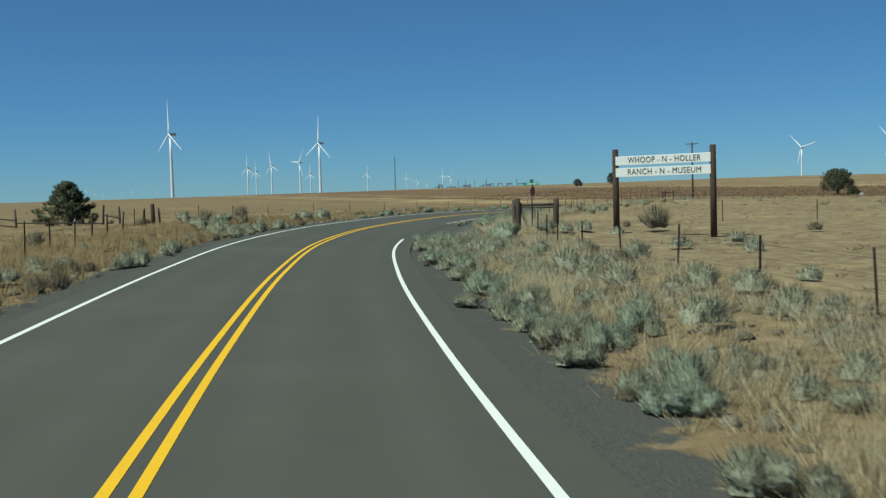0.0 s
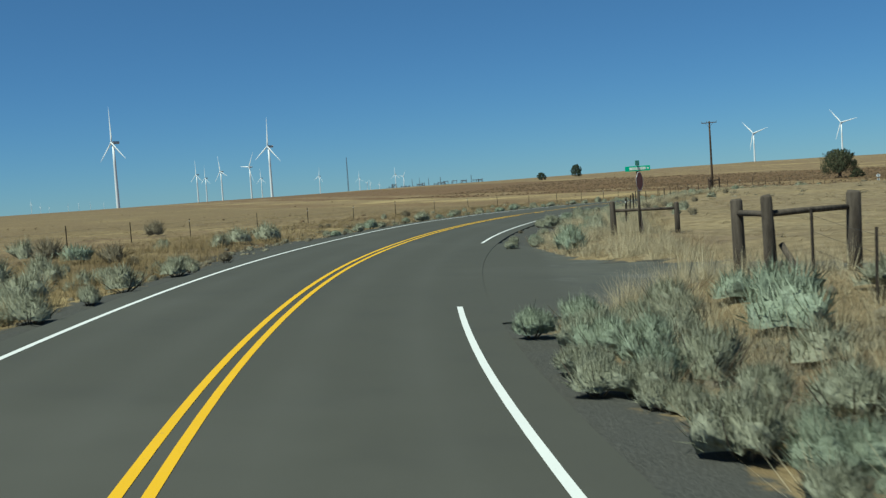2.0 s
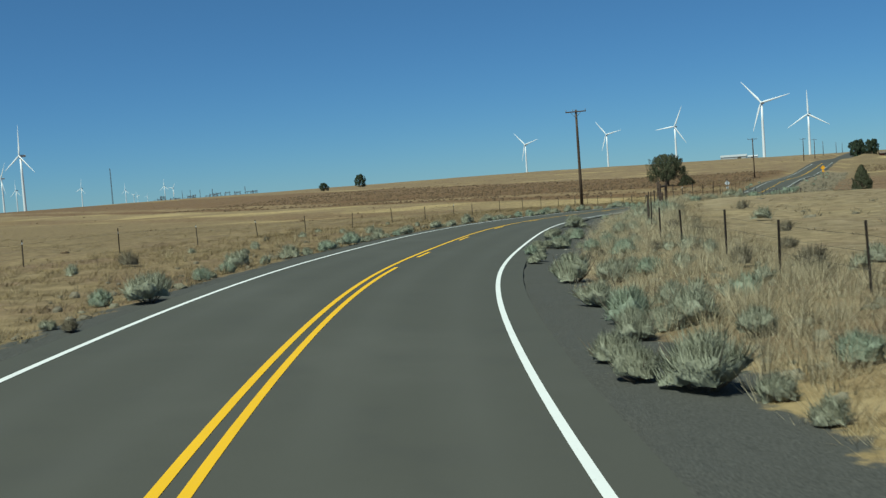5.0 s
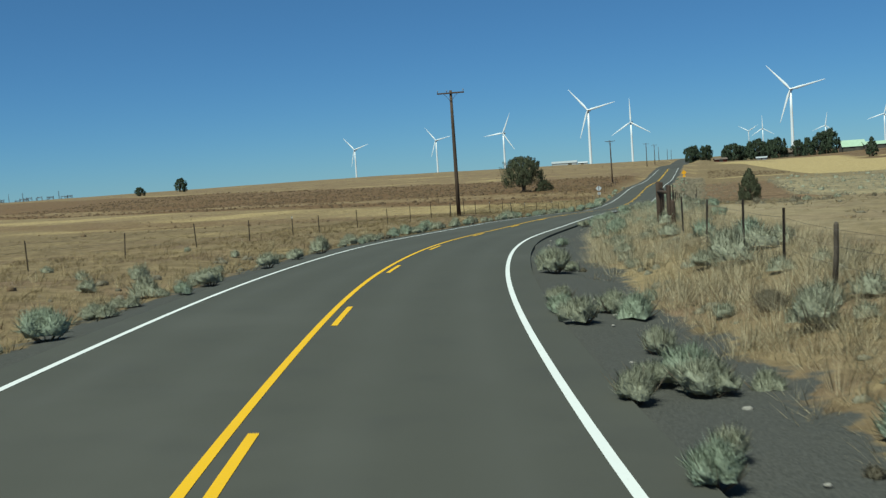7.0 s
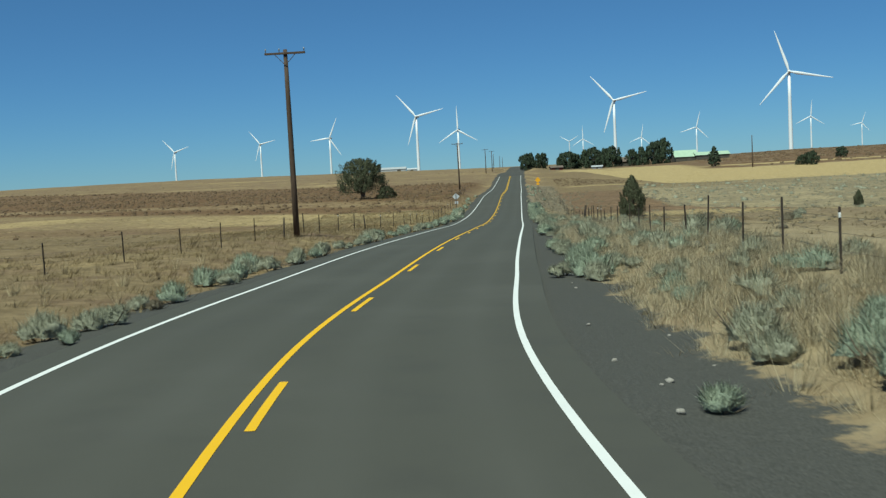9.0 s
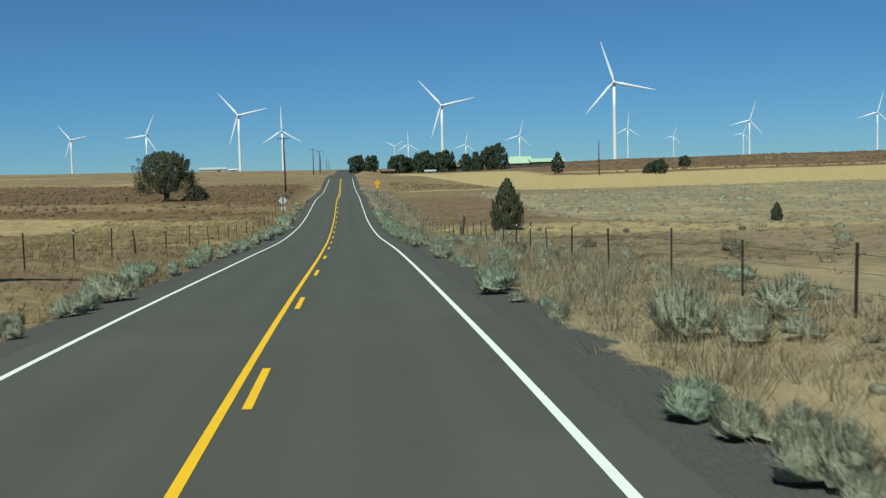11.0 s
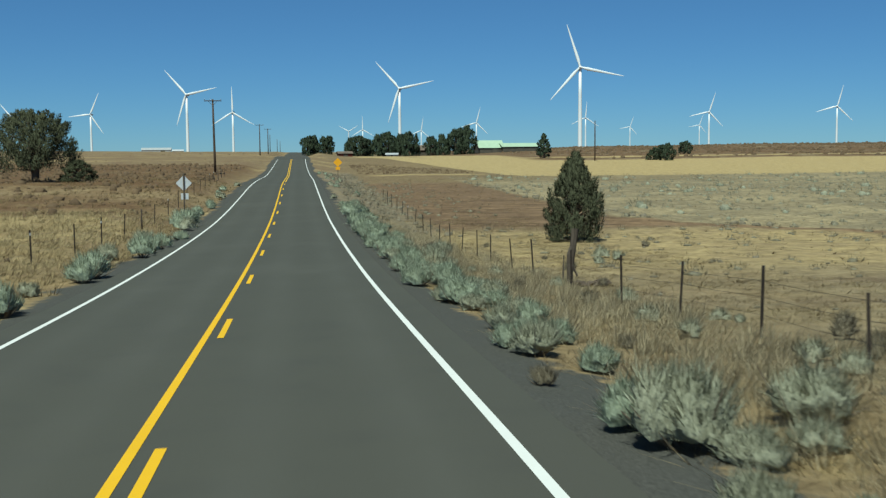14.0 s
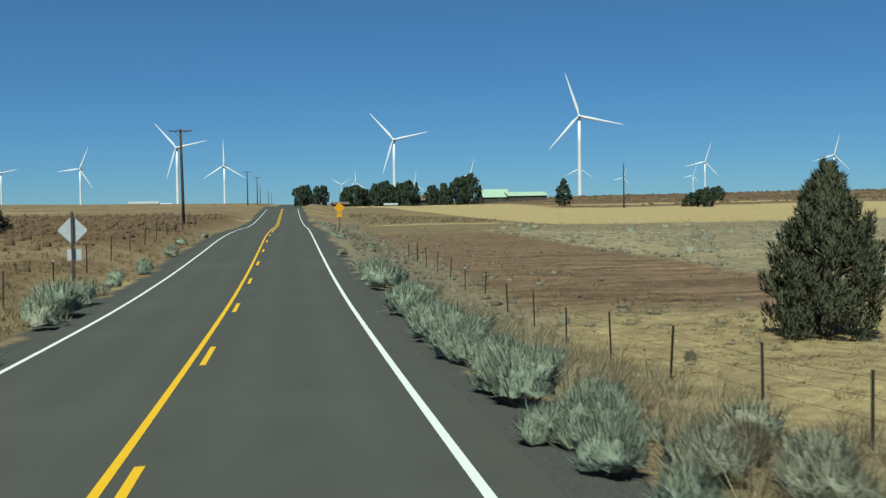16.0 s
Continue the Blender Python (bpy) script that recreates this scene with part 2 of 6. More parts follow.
M_GROUND = mat_ground()
M_ASPHALT = mat_asphalt()
M_APRON = mat_asphalt("old_asphalt", 0.001)
M_YELLOW = mat_paint("yellow_road_paint", (0.74, 0.42, 0.012), (0.64, 0.36, 0.01))
M_WHITE = mat_paint("white_road_paint", (0.70, 0.69, 0.65), (0.61, 0.60, 0.57))
M_TURBINE = plain("white_turbine_paint", (0.80, 0.81, 0.82), (0.74, 0.75, 0.76), 0.05, 0.45, 0, 0.4, 0)
M_NACELLE = plain("grey_nacelle_paint", (0.55, 0.56, 0.57), (0.42, 0.43, 0.44), 0.4, 0.5, 0, 0.4, 0)
M_POLE = plain("weathered_pole_wood", (0.050, 0.033, 0.023), (0.105, 0.072, 0.050), 3.0, 0.9, 0, 0.2, 0.5, (4, 4, 0.4))
M_POST = plain("old_post_wood", (0.045, 0.035, 0.027), (0.125, 0.100, 0.078), 4.0, 0.92, 0, 0.2, 0.6, (3, 3, 0.35))
M_DARKPOST = plain("tarred_post_wood", (0.040, 0.026, 0.019), (0.092, 0.062, 0.044), 4.0, 0.85, 0, 0.25, 0.5, (3, 3, 0.35))
M_STEEL = plain("rusty_fence_steel", (0.024, 0.020, 0.018), (0.060, 0.043, 0.033), 12.0, 0.7, 0.3, 0.3, 0.2)
M_POSTTIP = plain("white_post_tip", (0.72, 0.72, 0.70), (0.6, 0.6, 0.58), 9.0, 0.6)
M_WIRE = plain("weathered_wire", (0.09, 0.075, 0.065), (0.16, 0.14, 0.12), 2.0, 0.6, 0.6, 0.4, 0)
M_GALV = plain("galvanised_sheet", (0.50, 0.51, 0.52), (0.62, 0.63, 0.64), 6.0, 0.5, 0.15, 0.5, 0.05)
M_SIGNYEL = plain("yellow_sign_sheet", (0.80, 0.38, 0.015), (0.70, 0.32, 0.012), 5.0, 0.4, 0, 0.5, 0)
M_SIGNGREEN = plain("green_sign_sheet", (0.012, 0.40, 0.22), (0.018, 0.46, 0.27), 5.0, 0.4, 0, 0.5, 0)
M_SIGNRED = plain("red_sign_sheet", (0.26, 0.052, 0.040), (0.19, 0.045, 0.036), 5.0, 0.5, 0, 0.4, 0)
M_SIGNWHITE = plain("white_painted_board", (0.80, 0.80, 0.77), (0.68, 0.68, 0.64), 6.0, 0.75, 0, 0.3, 0.15)
M_BLACK = plain("black_letter_paint", (0.022, 0.022, 0.024), (0.05, 0.05, 0.05), 8.0, 0.6)
M_INSULATOR = plain("glazed_insulator", (0.16, 0.17, 0.18), (0.28, 0.30, 0.32), 20, 0.25, 0, 0.5, 0)
M_GREENROOF = plain("pale_green_roof_metal", (0.33, 0.44, 0.31), (0.41, 0.52, 0.38), 0.6, 0.5, 0.0, 0.4, 0.1)
M_DARKWALL = plain("dark_barn_boards", (0.06, 0.055, 0.045), (0.11, 0.095, 0.075), 1.0, 0.9)
M_WHITEWALL = plain("white_shed_wall", (0.40, 0.41, 0.41), (0.30, 0.31, 0.32), 0.5, 0.7)
M_ROOFGREY = plain("brown_shingle_roof", (0.10, 0.075, 0.06), (0.17, 0.13, 0.10), 1.2, 0.85)
M_REDBARN = plain("red_shed_boards", (0.14, 0.032, 0.024), (0.09, 0.025, 0.02), 1.2, 0.9)
M_GLASS = plain("dark_window_glass", (0.02, 0.025, 0.03), (0.04, 0.045, 0.05), 1.0, 0.08, 0, 0.6, 0)
M_ROCK = plain("basalt_rock", (0.055, 0.040, 0.031), (0.125, 0.092, 0.070), 4.0, 0.92, 0, 0.2, 0.7)
M_PEBBLE = plain("pale_pebble", (0.20, 0.18, 0.15), (0.36, 0.33, 0.29), 3.0, 0.9, 0, 0.2, 0.3)
M_MAST = plain("dull_steel", (0.10, 0.11, 0.125), (0.16, 0.17, 0.185), 2.0, 0.7, 0.0, 0.3, 0)
M_BARK = plain("juniper_bark", (0.085, 0.062, 0.045), (0.17, 0.13, 0.10), 5.0, 0.95, 0, 0.15, 0.8, (4, 4, 0.5))
M_TWIG = plain("dry_twigs", (0.11, 0.085, 0.06), (0.20, 0.16, 0.115), 14.0, 0.95, 0, 0.1, 0.5)
M_SAGE = leafy("sage_leaves", (0.208, 0.212, 0.153), (0.43, 0.432, 0.322), (0.312, 0.307, 0.225), 0.9, 0.2, 0.3)
M_RABBIT = leafy("rabbitbrush_leaves", (0.20, 0.235, 0.17), (0.41, 0.455, 0.345), (0.31, 0.347, 0.26), 0.9, 0.2, 0.3)
M_DRYBUSH = leafy("grey_dry_bush", (0.155, 0.132, 0.092), (0.285, 0.245, 0.178), (0.215, 0.183, 0.13), 0.9, 0.2, 0.3)
M_RUSTSCRUB = leafy("rust_brown_scrub", (0.10, 0.066, 0.040), (0.19, 0.128, 0.075), (0.14, 0.095, 0.056), 0.9, 0.15)
M_FIELDSAGE = leafy("field_sage", (0.19, 0.17, 0.118), (0.295, 0.268, 0.19), (0.24, 0.215, 0.15), 0.9, 0.15, 0.3)
M_GOLD = leafy("golden_grass", (0.42, 0.33, 0.18), (0.62, 0.51, 0.30), (0.50, 0.40, 0.225), 0.85, 0.4, 0.0, (0.38, 0.275, 0.145))
M_BUNCH = leafy("pale_bunchgrass", (0.47, 0.395, 0.255), (0.68, 0.59, 0.42), (0.56, 0.47, 0.31), 0.85, 0.4)
M_GRASS = leafy("dry_grass_blades", (0.36, 0.285, 0.165), (0.56, 0.465, 0.30), (0.45, 0.36, 0.215), 0.85, 0.4, 0.0, (0.36, 0.255, 0.138))
M_RANGEGRASS = leafy("range_grass_blades", (0.228, 0.164, 0.085), (0.35, 0.265, 0.142), (0.273, 0.198, 0.105), 0.85, 0.4, 0.0, (0.36, 0.275, 0.145))
M_JUNIPER = leafy("juniper_needles", (0.046, 0.052, 0.029), (0.102, 0.108, 0.062), (0.078, 0.082, 0.047), 0.8, 0.15)
M_FARTREE = leafy("far_tree_leaves", (0.028, 0.042, 0.025), (0.062, 0.080, 0.045), (0.045, 0.060, 0.036), 0.8, 0.1)


# ---- mesh helpers ----
class Geo:
    """Gathers vertices and faces of one mesh."""

    def __init__(self):
        self.v, self.f = [], []

    def add(self, vs, fs):
        o = len(self.v)
        self.v += [tuple(p) for p in vs]
        self.f += [tuple(i + o for i in f) for f in fs]
        return self

    def tube(self, pts, radii, n=8, cap=True, twist=0.0):
        pts = [Vector(p) for p in pts]
        vs, fs = [], []
        for i, p in enumerate(pts):
            d = (pts[min(i + 1, len(pts) - 1)] - pts[max(i - 1, 0)]).normalized()
            a = d.orthogonal().normalized() if abs(d.z) < 0.9 else Vector((1, 0, 0)).cross(d).normalized()
            if abs(d.z) < 0.9:
                a = d.cross(Vector((0, 0, 1))).normalized()
            b = d.cross(a)
            for k in range(n):
                w = 2 * math.pi * k / n + twist
                vs.append(p + (a * math.cos(w) + b * math.sin(w)) * radii[i])
        for i in range(len(pts) - 1):
            for k in range(n):
                k2 = (k + 1) % n
                fs.append((i * n + k, i * n + k2, (i + 1) * n + k2, (i + 1) * n + k))
        if cap:
            fs.append(tuple(range(n - 1, -1, -1)))
            fs.append(tuple((len(pts) - 1) * n + k for k in range(n)))
        return self.add(vs, fs)

    def box(self, c, s, m=None, ch=0.0):
        """A box with chamfered edges of width ch."""
        bm = bmesh.new()
        bmesh.ops.create_cube(bm, size=1.0, matrix=Matrix.Diagonal((*s, 1)))
        if ch:
            bmesh.ops.bevel(bm, geom=list(bm.edges), offset=ch, segments=1, affect='EDGES')
        mm = Matrix.Translation(c) @ (m or Matrix.Identity(4))
        vs = [mm @ v.co for v in bm.verts]
        for i, v in enumerate(bm.verts):
            v.index = i
        fs = [tuple(v.index for v in f.verts) for f in bm.faces]
        bm.free()
        return self.add(vs, fs)

    def prism(self, outline, h, m=None):
        """An outline in XY raised by h, from -h/2 to h/2."""
        n = len(outline)
        mm = m or Matrix.Identity(4)
        vs = [mm @ Vector((x, y, z)) for z in (-h / 2, h / 2) for x, y in outline]
        fs = [tuple(range(n - 1, -1, -1)), tuple(range(n, 2 * n))]
        fs += [(i, (i + 1) % n, n + (i + 1) % n, n + i) for i in range(n)]
        return self.add(vs, fs)

    def rock(self, c, r, rng, sub=1, lo=0.7):
        bm = bmesh.new()
        bmesh.ops.create_icosphere(bm, subdivisions=sub, radius=1)
        vs = []
        for i, v in enumerate(bm.verts):
            v.index = i
            k = rng.uniform(lo, 1.15)
            vs.append(Vector(c) + Vector((v.co.x * r[0], v.co.y * r[1], v.co.z * r[2])) * k)
        fs = [tuple(v.index for v in f.verts) for f in bm.faces]
        bm.free()
        return self.add(vs, fs)

    def mesh(self, name, mat, smooth=False):
        me = bpy.data.meshes.new(name)
        me.from_pydata(self.v, [], self.f)
        me.materials.append(mat)
        if smooth:
            me.shade_smooth()
        return me


def array_mesh(name, V, F, mat, smooth=False):
    """A mesh from arrays: V (n, 3), F (m, k)."""
    me = bpy.data.meshes.new(name)
    V, F = np.asarray(V, np.float32), np.asarray(F, np.int32)
    k = F.shape[1]
    me.vertices.add(len(V))
    me.vertices.foreach_set("co", V.ravel())
    me.loops.add(F.size)
    me.loops.foreach_set("vertex_index", F.ravel())
    me.polygons.add(len(F))
    me.polygons.foreach_set("loop_start", np.arange(len(F), dtype=np.int32) * k)
    me.polygons.foreach_set("loop_total", np.full(len(F), k, np.int32))
    me.materials.append(mat)
    me.update(calc_edges=True)
    if smooth:
        me.shade_smooth()
    return me


def thing(name, m, label, category, group="", kind=""):
    ob = new(name)
    ob.empty_display_size = 0.2
    ob.matrix_basis = m
    return tagged(ob, label, category, group, kind)


def part(name, me, parent, label="", m=None, kind=""):
    ob = new(name, me)
    ob.parent = parent
    if m is not None:
        ob.matrix_basis = m
    return tagged(ob, label, kind=kind)


# ---- the road's line and the lie of the land ----
ROAD = [
    (117.0, -146.0, 0.05, 0.5), (94.0, -122.0, 0.08, 0.8), (70.9, -98.0, 0.10, 1.1),
    (58.69, -85.21, 0.11, 1.45), (46.76, -72.78, 0.13, 2.04), (35.49, -60.45, 0.20, 2.68), (24.86, -47.80, 0.26, 3.16),
    (15.29, -34.07, 0.30, 2.99), (7.00, -19.46, 0.26, 2.96), (0.01, -4.63, 0.17, 3.24), (-5.74, 10.21, 0.03, 2.95),
    (-10.04, 25.43, -0.13, 2.55), (-13.47, 41.10, -0.27, 1.24), (-15.68, 57.67, -0.56, 1.11), (-16.07, 75.14, -0.93, 0.71),
    (-16.14, 92.58, -1.30, 0.0), (-16.16, 126.86, -2.38, -0.6), (-16.45, 160.91, -3.56, -0.7), (-16.69, 192.5, -3.99, -0.9),
    (-16.80, 209.0, -3.90, -0.6), (-16.93, 228.0, -3.56, -0.4),
    (-17.08, 250.0, -3.10, -0.2), (-17.15, 272.0, -2.93, 0.0), (-17.35, 308.0, -3.01, 0.0), (-17.70, 350.0, -2.42, 0.0), (-17.97, 395.0, -1.33, 0.0), (-18.10, 430.0, -0.42, 0.0), (-18.2, 465.0, 0.0, 0.0), (-18.6, 620.0, -1.2, 0.0), (-19.4, 900.0, 0.5, 0.0),
]


def spline(rows, gap):
    P = np.array(rows)
    out = []
    for i in range(len(P) - 1):
        a, b, c, d = P[max(i - 1, 0)], P[i], P[i + 1], P[min(i + 2, len(P) - 1)]
        L = np.hypot(*(c - b)[:2])
        n = max(2, int(L / gap))
        ta = L / max(np.hypot(*(b - a)[:2]), 1e-6)
        td = L / max(np.hypot(*(d - c)[:2]), 1e-6)
        m0 = ((b - a) * ta + (c - b)) / 2 if i else c - b
        m1 = ((c - b) + (d - c) * td) / 2 if i < len(P) - 2 else c - b
        for k in range(n):
            t = k / n
            out.append((2 * t**3 - 3 * t * t + 1) * b + (t**3 - 2 * t * t + t) * m0 + (3 * t * t - 2 * t**3) * c + (t**3 - t * t) * m1)
    out.append(P[-1])
    return np.array(out)


RC = spline(ROAD, 1.5)
RT = np.gradient(RC[:, :2], axis=0)
RT /= np.hypot(RT[:, 0], RT[:, 1])[:, None]
RN = np.stack([RT[:, 1], -RT[:, 0]], 1)          # to the right of the way
RS = np.concatenate([[0], np.cumsum(np.hypot(*np.diff(RC[:, :2], axis=0).T))])
W, PAVE = 3.66, 4.35                             # lane and half pavement


def road_at(s, u, up=0.0):
    """A place on the road: s metres along it, u to its right."""
    x, y, z, b = (np.interp(s, RS, RC[:, i]) for i in range(4))
    nx, ny = np.interp(s, RS, RN[:, 0]), np.interp(s, RS, RN[:, 1])
    return np.stack([x + u * nx, y + u * ny, z - u * np.tan(np.radians(b)) + up], -1)


def lateral(x, y):
    """Nearest station and the distance to the right of the road's middle."""
    x, y = np.atleast_1d(np.asarray(x, float)), np.atleast_1d(np.asarray(y, float))
    s, u = np.empty(len(x)), np.empty(len(x))
    for a in range(0, len(x), 4000):
        q = slice(a, a + 4000)
        d = (x[q, None] - RC[:, 0])**2 + (y[q, None] - RC[:, 1])**2
        i = d.argmin(1)
        dx, dy = x[q] - RC[i, 0], y[q] - RC[i, 1]
        s[q] = RS[i] + np.clip(dx * RT[i, 0] + dy * RT[i, 1], -2, 2)
        side = dx * RN[i, 0] + dy * RN[i, 1]
        u[q] = np.where(d[np.arange(len(i)), i] > 16, np.sign(side) * np.sqrt(d[np.arange(len(i)), i]), side)
    return s, u


def station(y):
    return float(np.interp(y, RC[:, 1], RS))


def smooth(v, a, b):
    t = np.clip((v - a) / (b - a), 0, 1)
    return t * t * (3 - 2 * t)


def waves(x, y, size):
    k = 6.283 / size
    return (np.sin(k * (x + 0.6 * y)) * np.cos(k * (0.8 * y - 0.35 * x) + 1.3) + 0.6 * np.sin(1.9 * k * (0.5 * x - y) + 0.7)
            + 0.4 * np.sin(3.7 * k * (x * 0.9 + y * 0.3) + 2.1) * np.cos(3.1 * k * y)) / 2.0


APRON_NEAR = [(24.9, -44.6), (26.0, -42.4), (26.7, -40.4), (27.4, -38.4), (28.4, -36.7), (30.2, -35.9), (33.0, -36.4)]
APRON_FAR = [(10.2, -19.5), (14.6, -21.4), (16.8, -23.9), (18.3, -25.4), (20.0, -27.0), (22.3, -28.6), (24.9, -29.9), (27.1, -30.8), (33.5, -33.2)]


def in_apron(x, y):
    poly = APRON_NEAR + APRON_FAR[::-1]
    r = np.zeros(len(x), bool)
    for (x0, y0), (x1, y1) in zip(poly, poly[1:] + poly[:1]):
        hit = ((y0 > y) != (y1 > y)) & (x < (x1 - x0) * (y - y0) / (y1 - y0 + 1e-9) + x0)
        r ^= hit
    return r


def land(x, y, bumps=True, s=None, u=None):
    """Height of the ground."""
    x, y = np.atleast_1d(np.asarray(x, float)), np.atleast_1d(np.asarray(y, float))
    if s is None:
        s, u = lateral(x, y)
    yr, zr, bank = (np.interp(s, RS, RC[:, i]) for i in (1, 2, 3))
    au = np.abs(u)
    right = np.interp(yr, [-90, -38, -20, 10, 52, 62, 71, 77, 82, 88, 100, 110, 125, 137, 147, 155, 162, 178, 194, 230, 300, 350, 415, 465, 560, 760],
                      [0.0, 0.12, 0.15, 0.1, 0.25, 0.0, -0.25, -0.45, -0.68, -0.95, -1.45, -1.8, -2.35, -2.68, -3.35, -3.9, -4.25, -4.85, -5.4, -4.8, -4.3, -3.2, -1.7, -0.7, 0.4, 1.5])
    left = np.interp(yr, [-90, -30, 0, 40, 60, 107, 150, 190, 253, 300, 390, 465, 580, 760],
                     [0.5, 0.7, 0.35, 0.0, -0.4, -1.25, -3.0, -3.75, -2.4, -2.3, -1.1, 0.3, 1.4, 2.0])
    nat = np.where(u > 0, right, left)
    edge = zr - np.sign(u) * PAVE * np.tan(np.radians(bank))
    near = edge - 0.02 - 0.22 * smooth(au, PAVE, PAVE + 2.6)
    near = np.where(au < PAVE, zr - u * np.tan(np.radians(bank)) - 0.10, near)
    z = near + (nat - near) * smooth(au, PAVE + 1.2, 10.5)
    r = np.hypot(x, y - 100)
    az = np.degrees(np.arctan2(x, y - 100))
    ring = np.interp(az, [-180, -75, -58, -45, -36, -28, -20, -12, -6, -1, 6, 14, 22, 30, 60, 180],
                     [2.0, 2.0, 2.6, 3.6, 4.6, 5.4, 6.0, 5.0, 4.0, 3.2, 3.6, 5.6, 6.2, 6.6, 5.0, 2.0])
    z = z + (ring - z) * smooth(r, 260, 900) - np.maximum(r - 1000, 0) * 0.0022
    z = z - 1.9 * np.exp(-((x - 30) / 55)**2) * smooth(x, -9, 3) * smooth(y, 470, 600) * (1 - smooth(y, 700, 900))    # hollow of the farm
    if bumps:
        off = smooth(au, PAVE + 0.6, 9.0)
        z = z + 0.45 * smooth(au, 5.5, 8.5) * np.exp(-((x - 30.7) / 4.5)**2 - ((y + 38.8) / 2.5)**2)    # bank beside the side road
        z = z + off * (0.07 * waves(x, y, 3.7) + 0.12 * waves(x, y, 17.0)) + smooth(au, 40, 160) * 0.5 * waves(x, y, 140.0)
    return z


def land1(x, y):
    return float(land(x, y)[0])


def graded(lo, hi, gap, far, grow):
    mid = list(np.arange(lo, hi, gap))
    a, b, d = [], [], gap
    p, q = lo, mid[-1]
    while p > -far or q < far:
        d *= grow
        p -= d
        q += d
        a.append(max(p, -far))
        b.append(min(q, far))
    out = sorted(set(np.round(a + mid + b, 3)))
    return np.array(out)


def apron_height(x, y, s, u):
    """The side road goes on in the plane of the highway and then follows the land."""
    w = smooth(np.abs(u), 5.5, 13.0)
    return road_at(s, u)[:, 2] * (1 - w) + land(x, y, False, s, u) * w


def build_ground():
    gx, gy = graded(-46, 76, 1.1, 4950, 1.11), graded(-100, 222, 1.2, 4950, 1.07)
    X, Y = np.meshgrid(gx, gy)
    x, y = X.ravel(), Y.ravel()
    s, u = lateral(x, y)
    z = land(x, y, True, s, u)
    z = np.where(in_apron(x, y), apron_height(x, y, s, u) - 0.07, z)
    n, m = len(gx), len(gy)
    i = np.arange(m - 1)[:, None] * n + np.arange(n - 1)
    F = np.stack([i, i + 1, i + n + 1, i + n], -1).reshape(-1, 4)
    me = array_mesh("ground", np.stack([x, y, z], 1), F, M_GROUND, True)
    yr = np.interp(s, RS, RC[:, 1])
    wide_r = np.interp(yr, [-60, -45, -20, -14, 8, 25, 70, 85, 140, 200], [5.6, 5.5, 5.9, 6.6, 6.1, 6.6, 6.5, 5.9, 5.5, 5.1])
    wide_l = np.interp(yr, [-80, -60, -30, -25, -13, -8, 30, 90, 200], [5.9, 5.7, 5.6, 7.3, 7.3, 5.7, 5.6, 5.6, 5.1])
    g = np.clip((np.where(u > 0, wide_r, wide_l) + 0.55 * waves(x, y, 6.5) - np.abs(u)) / 1.4 + 0.5, 0, 1)
    g = np.maximum(g, in_apron(x, y) * 1.0)
    a = me.attributes.new("gravel", 'FLOAT', 'POINT')
    a.data.foreach_set("value", g.astype(np.float32))
    b = me.attributes.new("hayfield", 'FLOAT', 'POINT')
    b.data.foreach_set("value", (smooth(u, 7.0, 10.5) * (1 - smooth(yr, 203, 216)) * (1 - smooth(u, 70, 140))).astype(np.float32))
    ob = new("ground", me)
    return tagged(ob, "dry rolling rangeland with straw-coloured grass and bare soil", "ground", kind="structure")


def strip(name, s0, s1, u0, u1, up, mat, gap=1.5, nu=1, thick=0.0):
    """A band along the road from u0 to u1."""
    s = np.linspace(s0, s1, max(2, int((s1 - s0) / gap) + 1))
    uu = np.linspace(u0, u1, nu + 1)
    V = np.concatenate([road_at(s, np.full(len(s), q), up) for q in uu])
    n = len(s)
    i = np.arange(nu)[:, None] * n + np.arange(n - 1)
    F = np.stack([i, i + n, i + n + 1, i + 1], -1).reshape(-1, 4)
    if thick:                                     # sides that reach into the ground
        k = len(V)
        A, B = V[:n].copy(), V[-n:].copy()
        down = np.array([0, 0, thick])
        V = np.concatenate([V, A, B, A - down, B - down])
        j = k + np.arange(n - 1)
        F = np.concatenate([F, np.stack([j + 2 * n, j, j + 1, j + 2 * n + 1], 1),
                            np.stack([j + n, j + 3 * n, j + 3 * n + 1, j + n + 1], 1)])
    return array_mesh(name, V, F, mat)


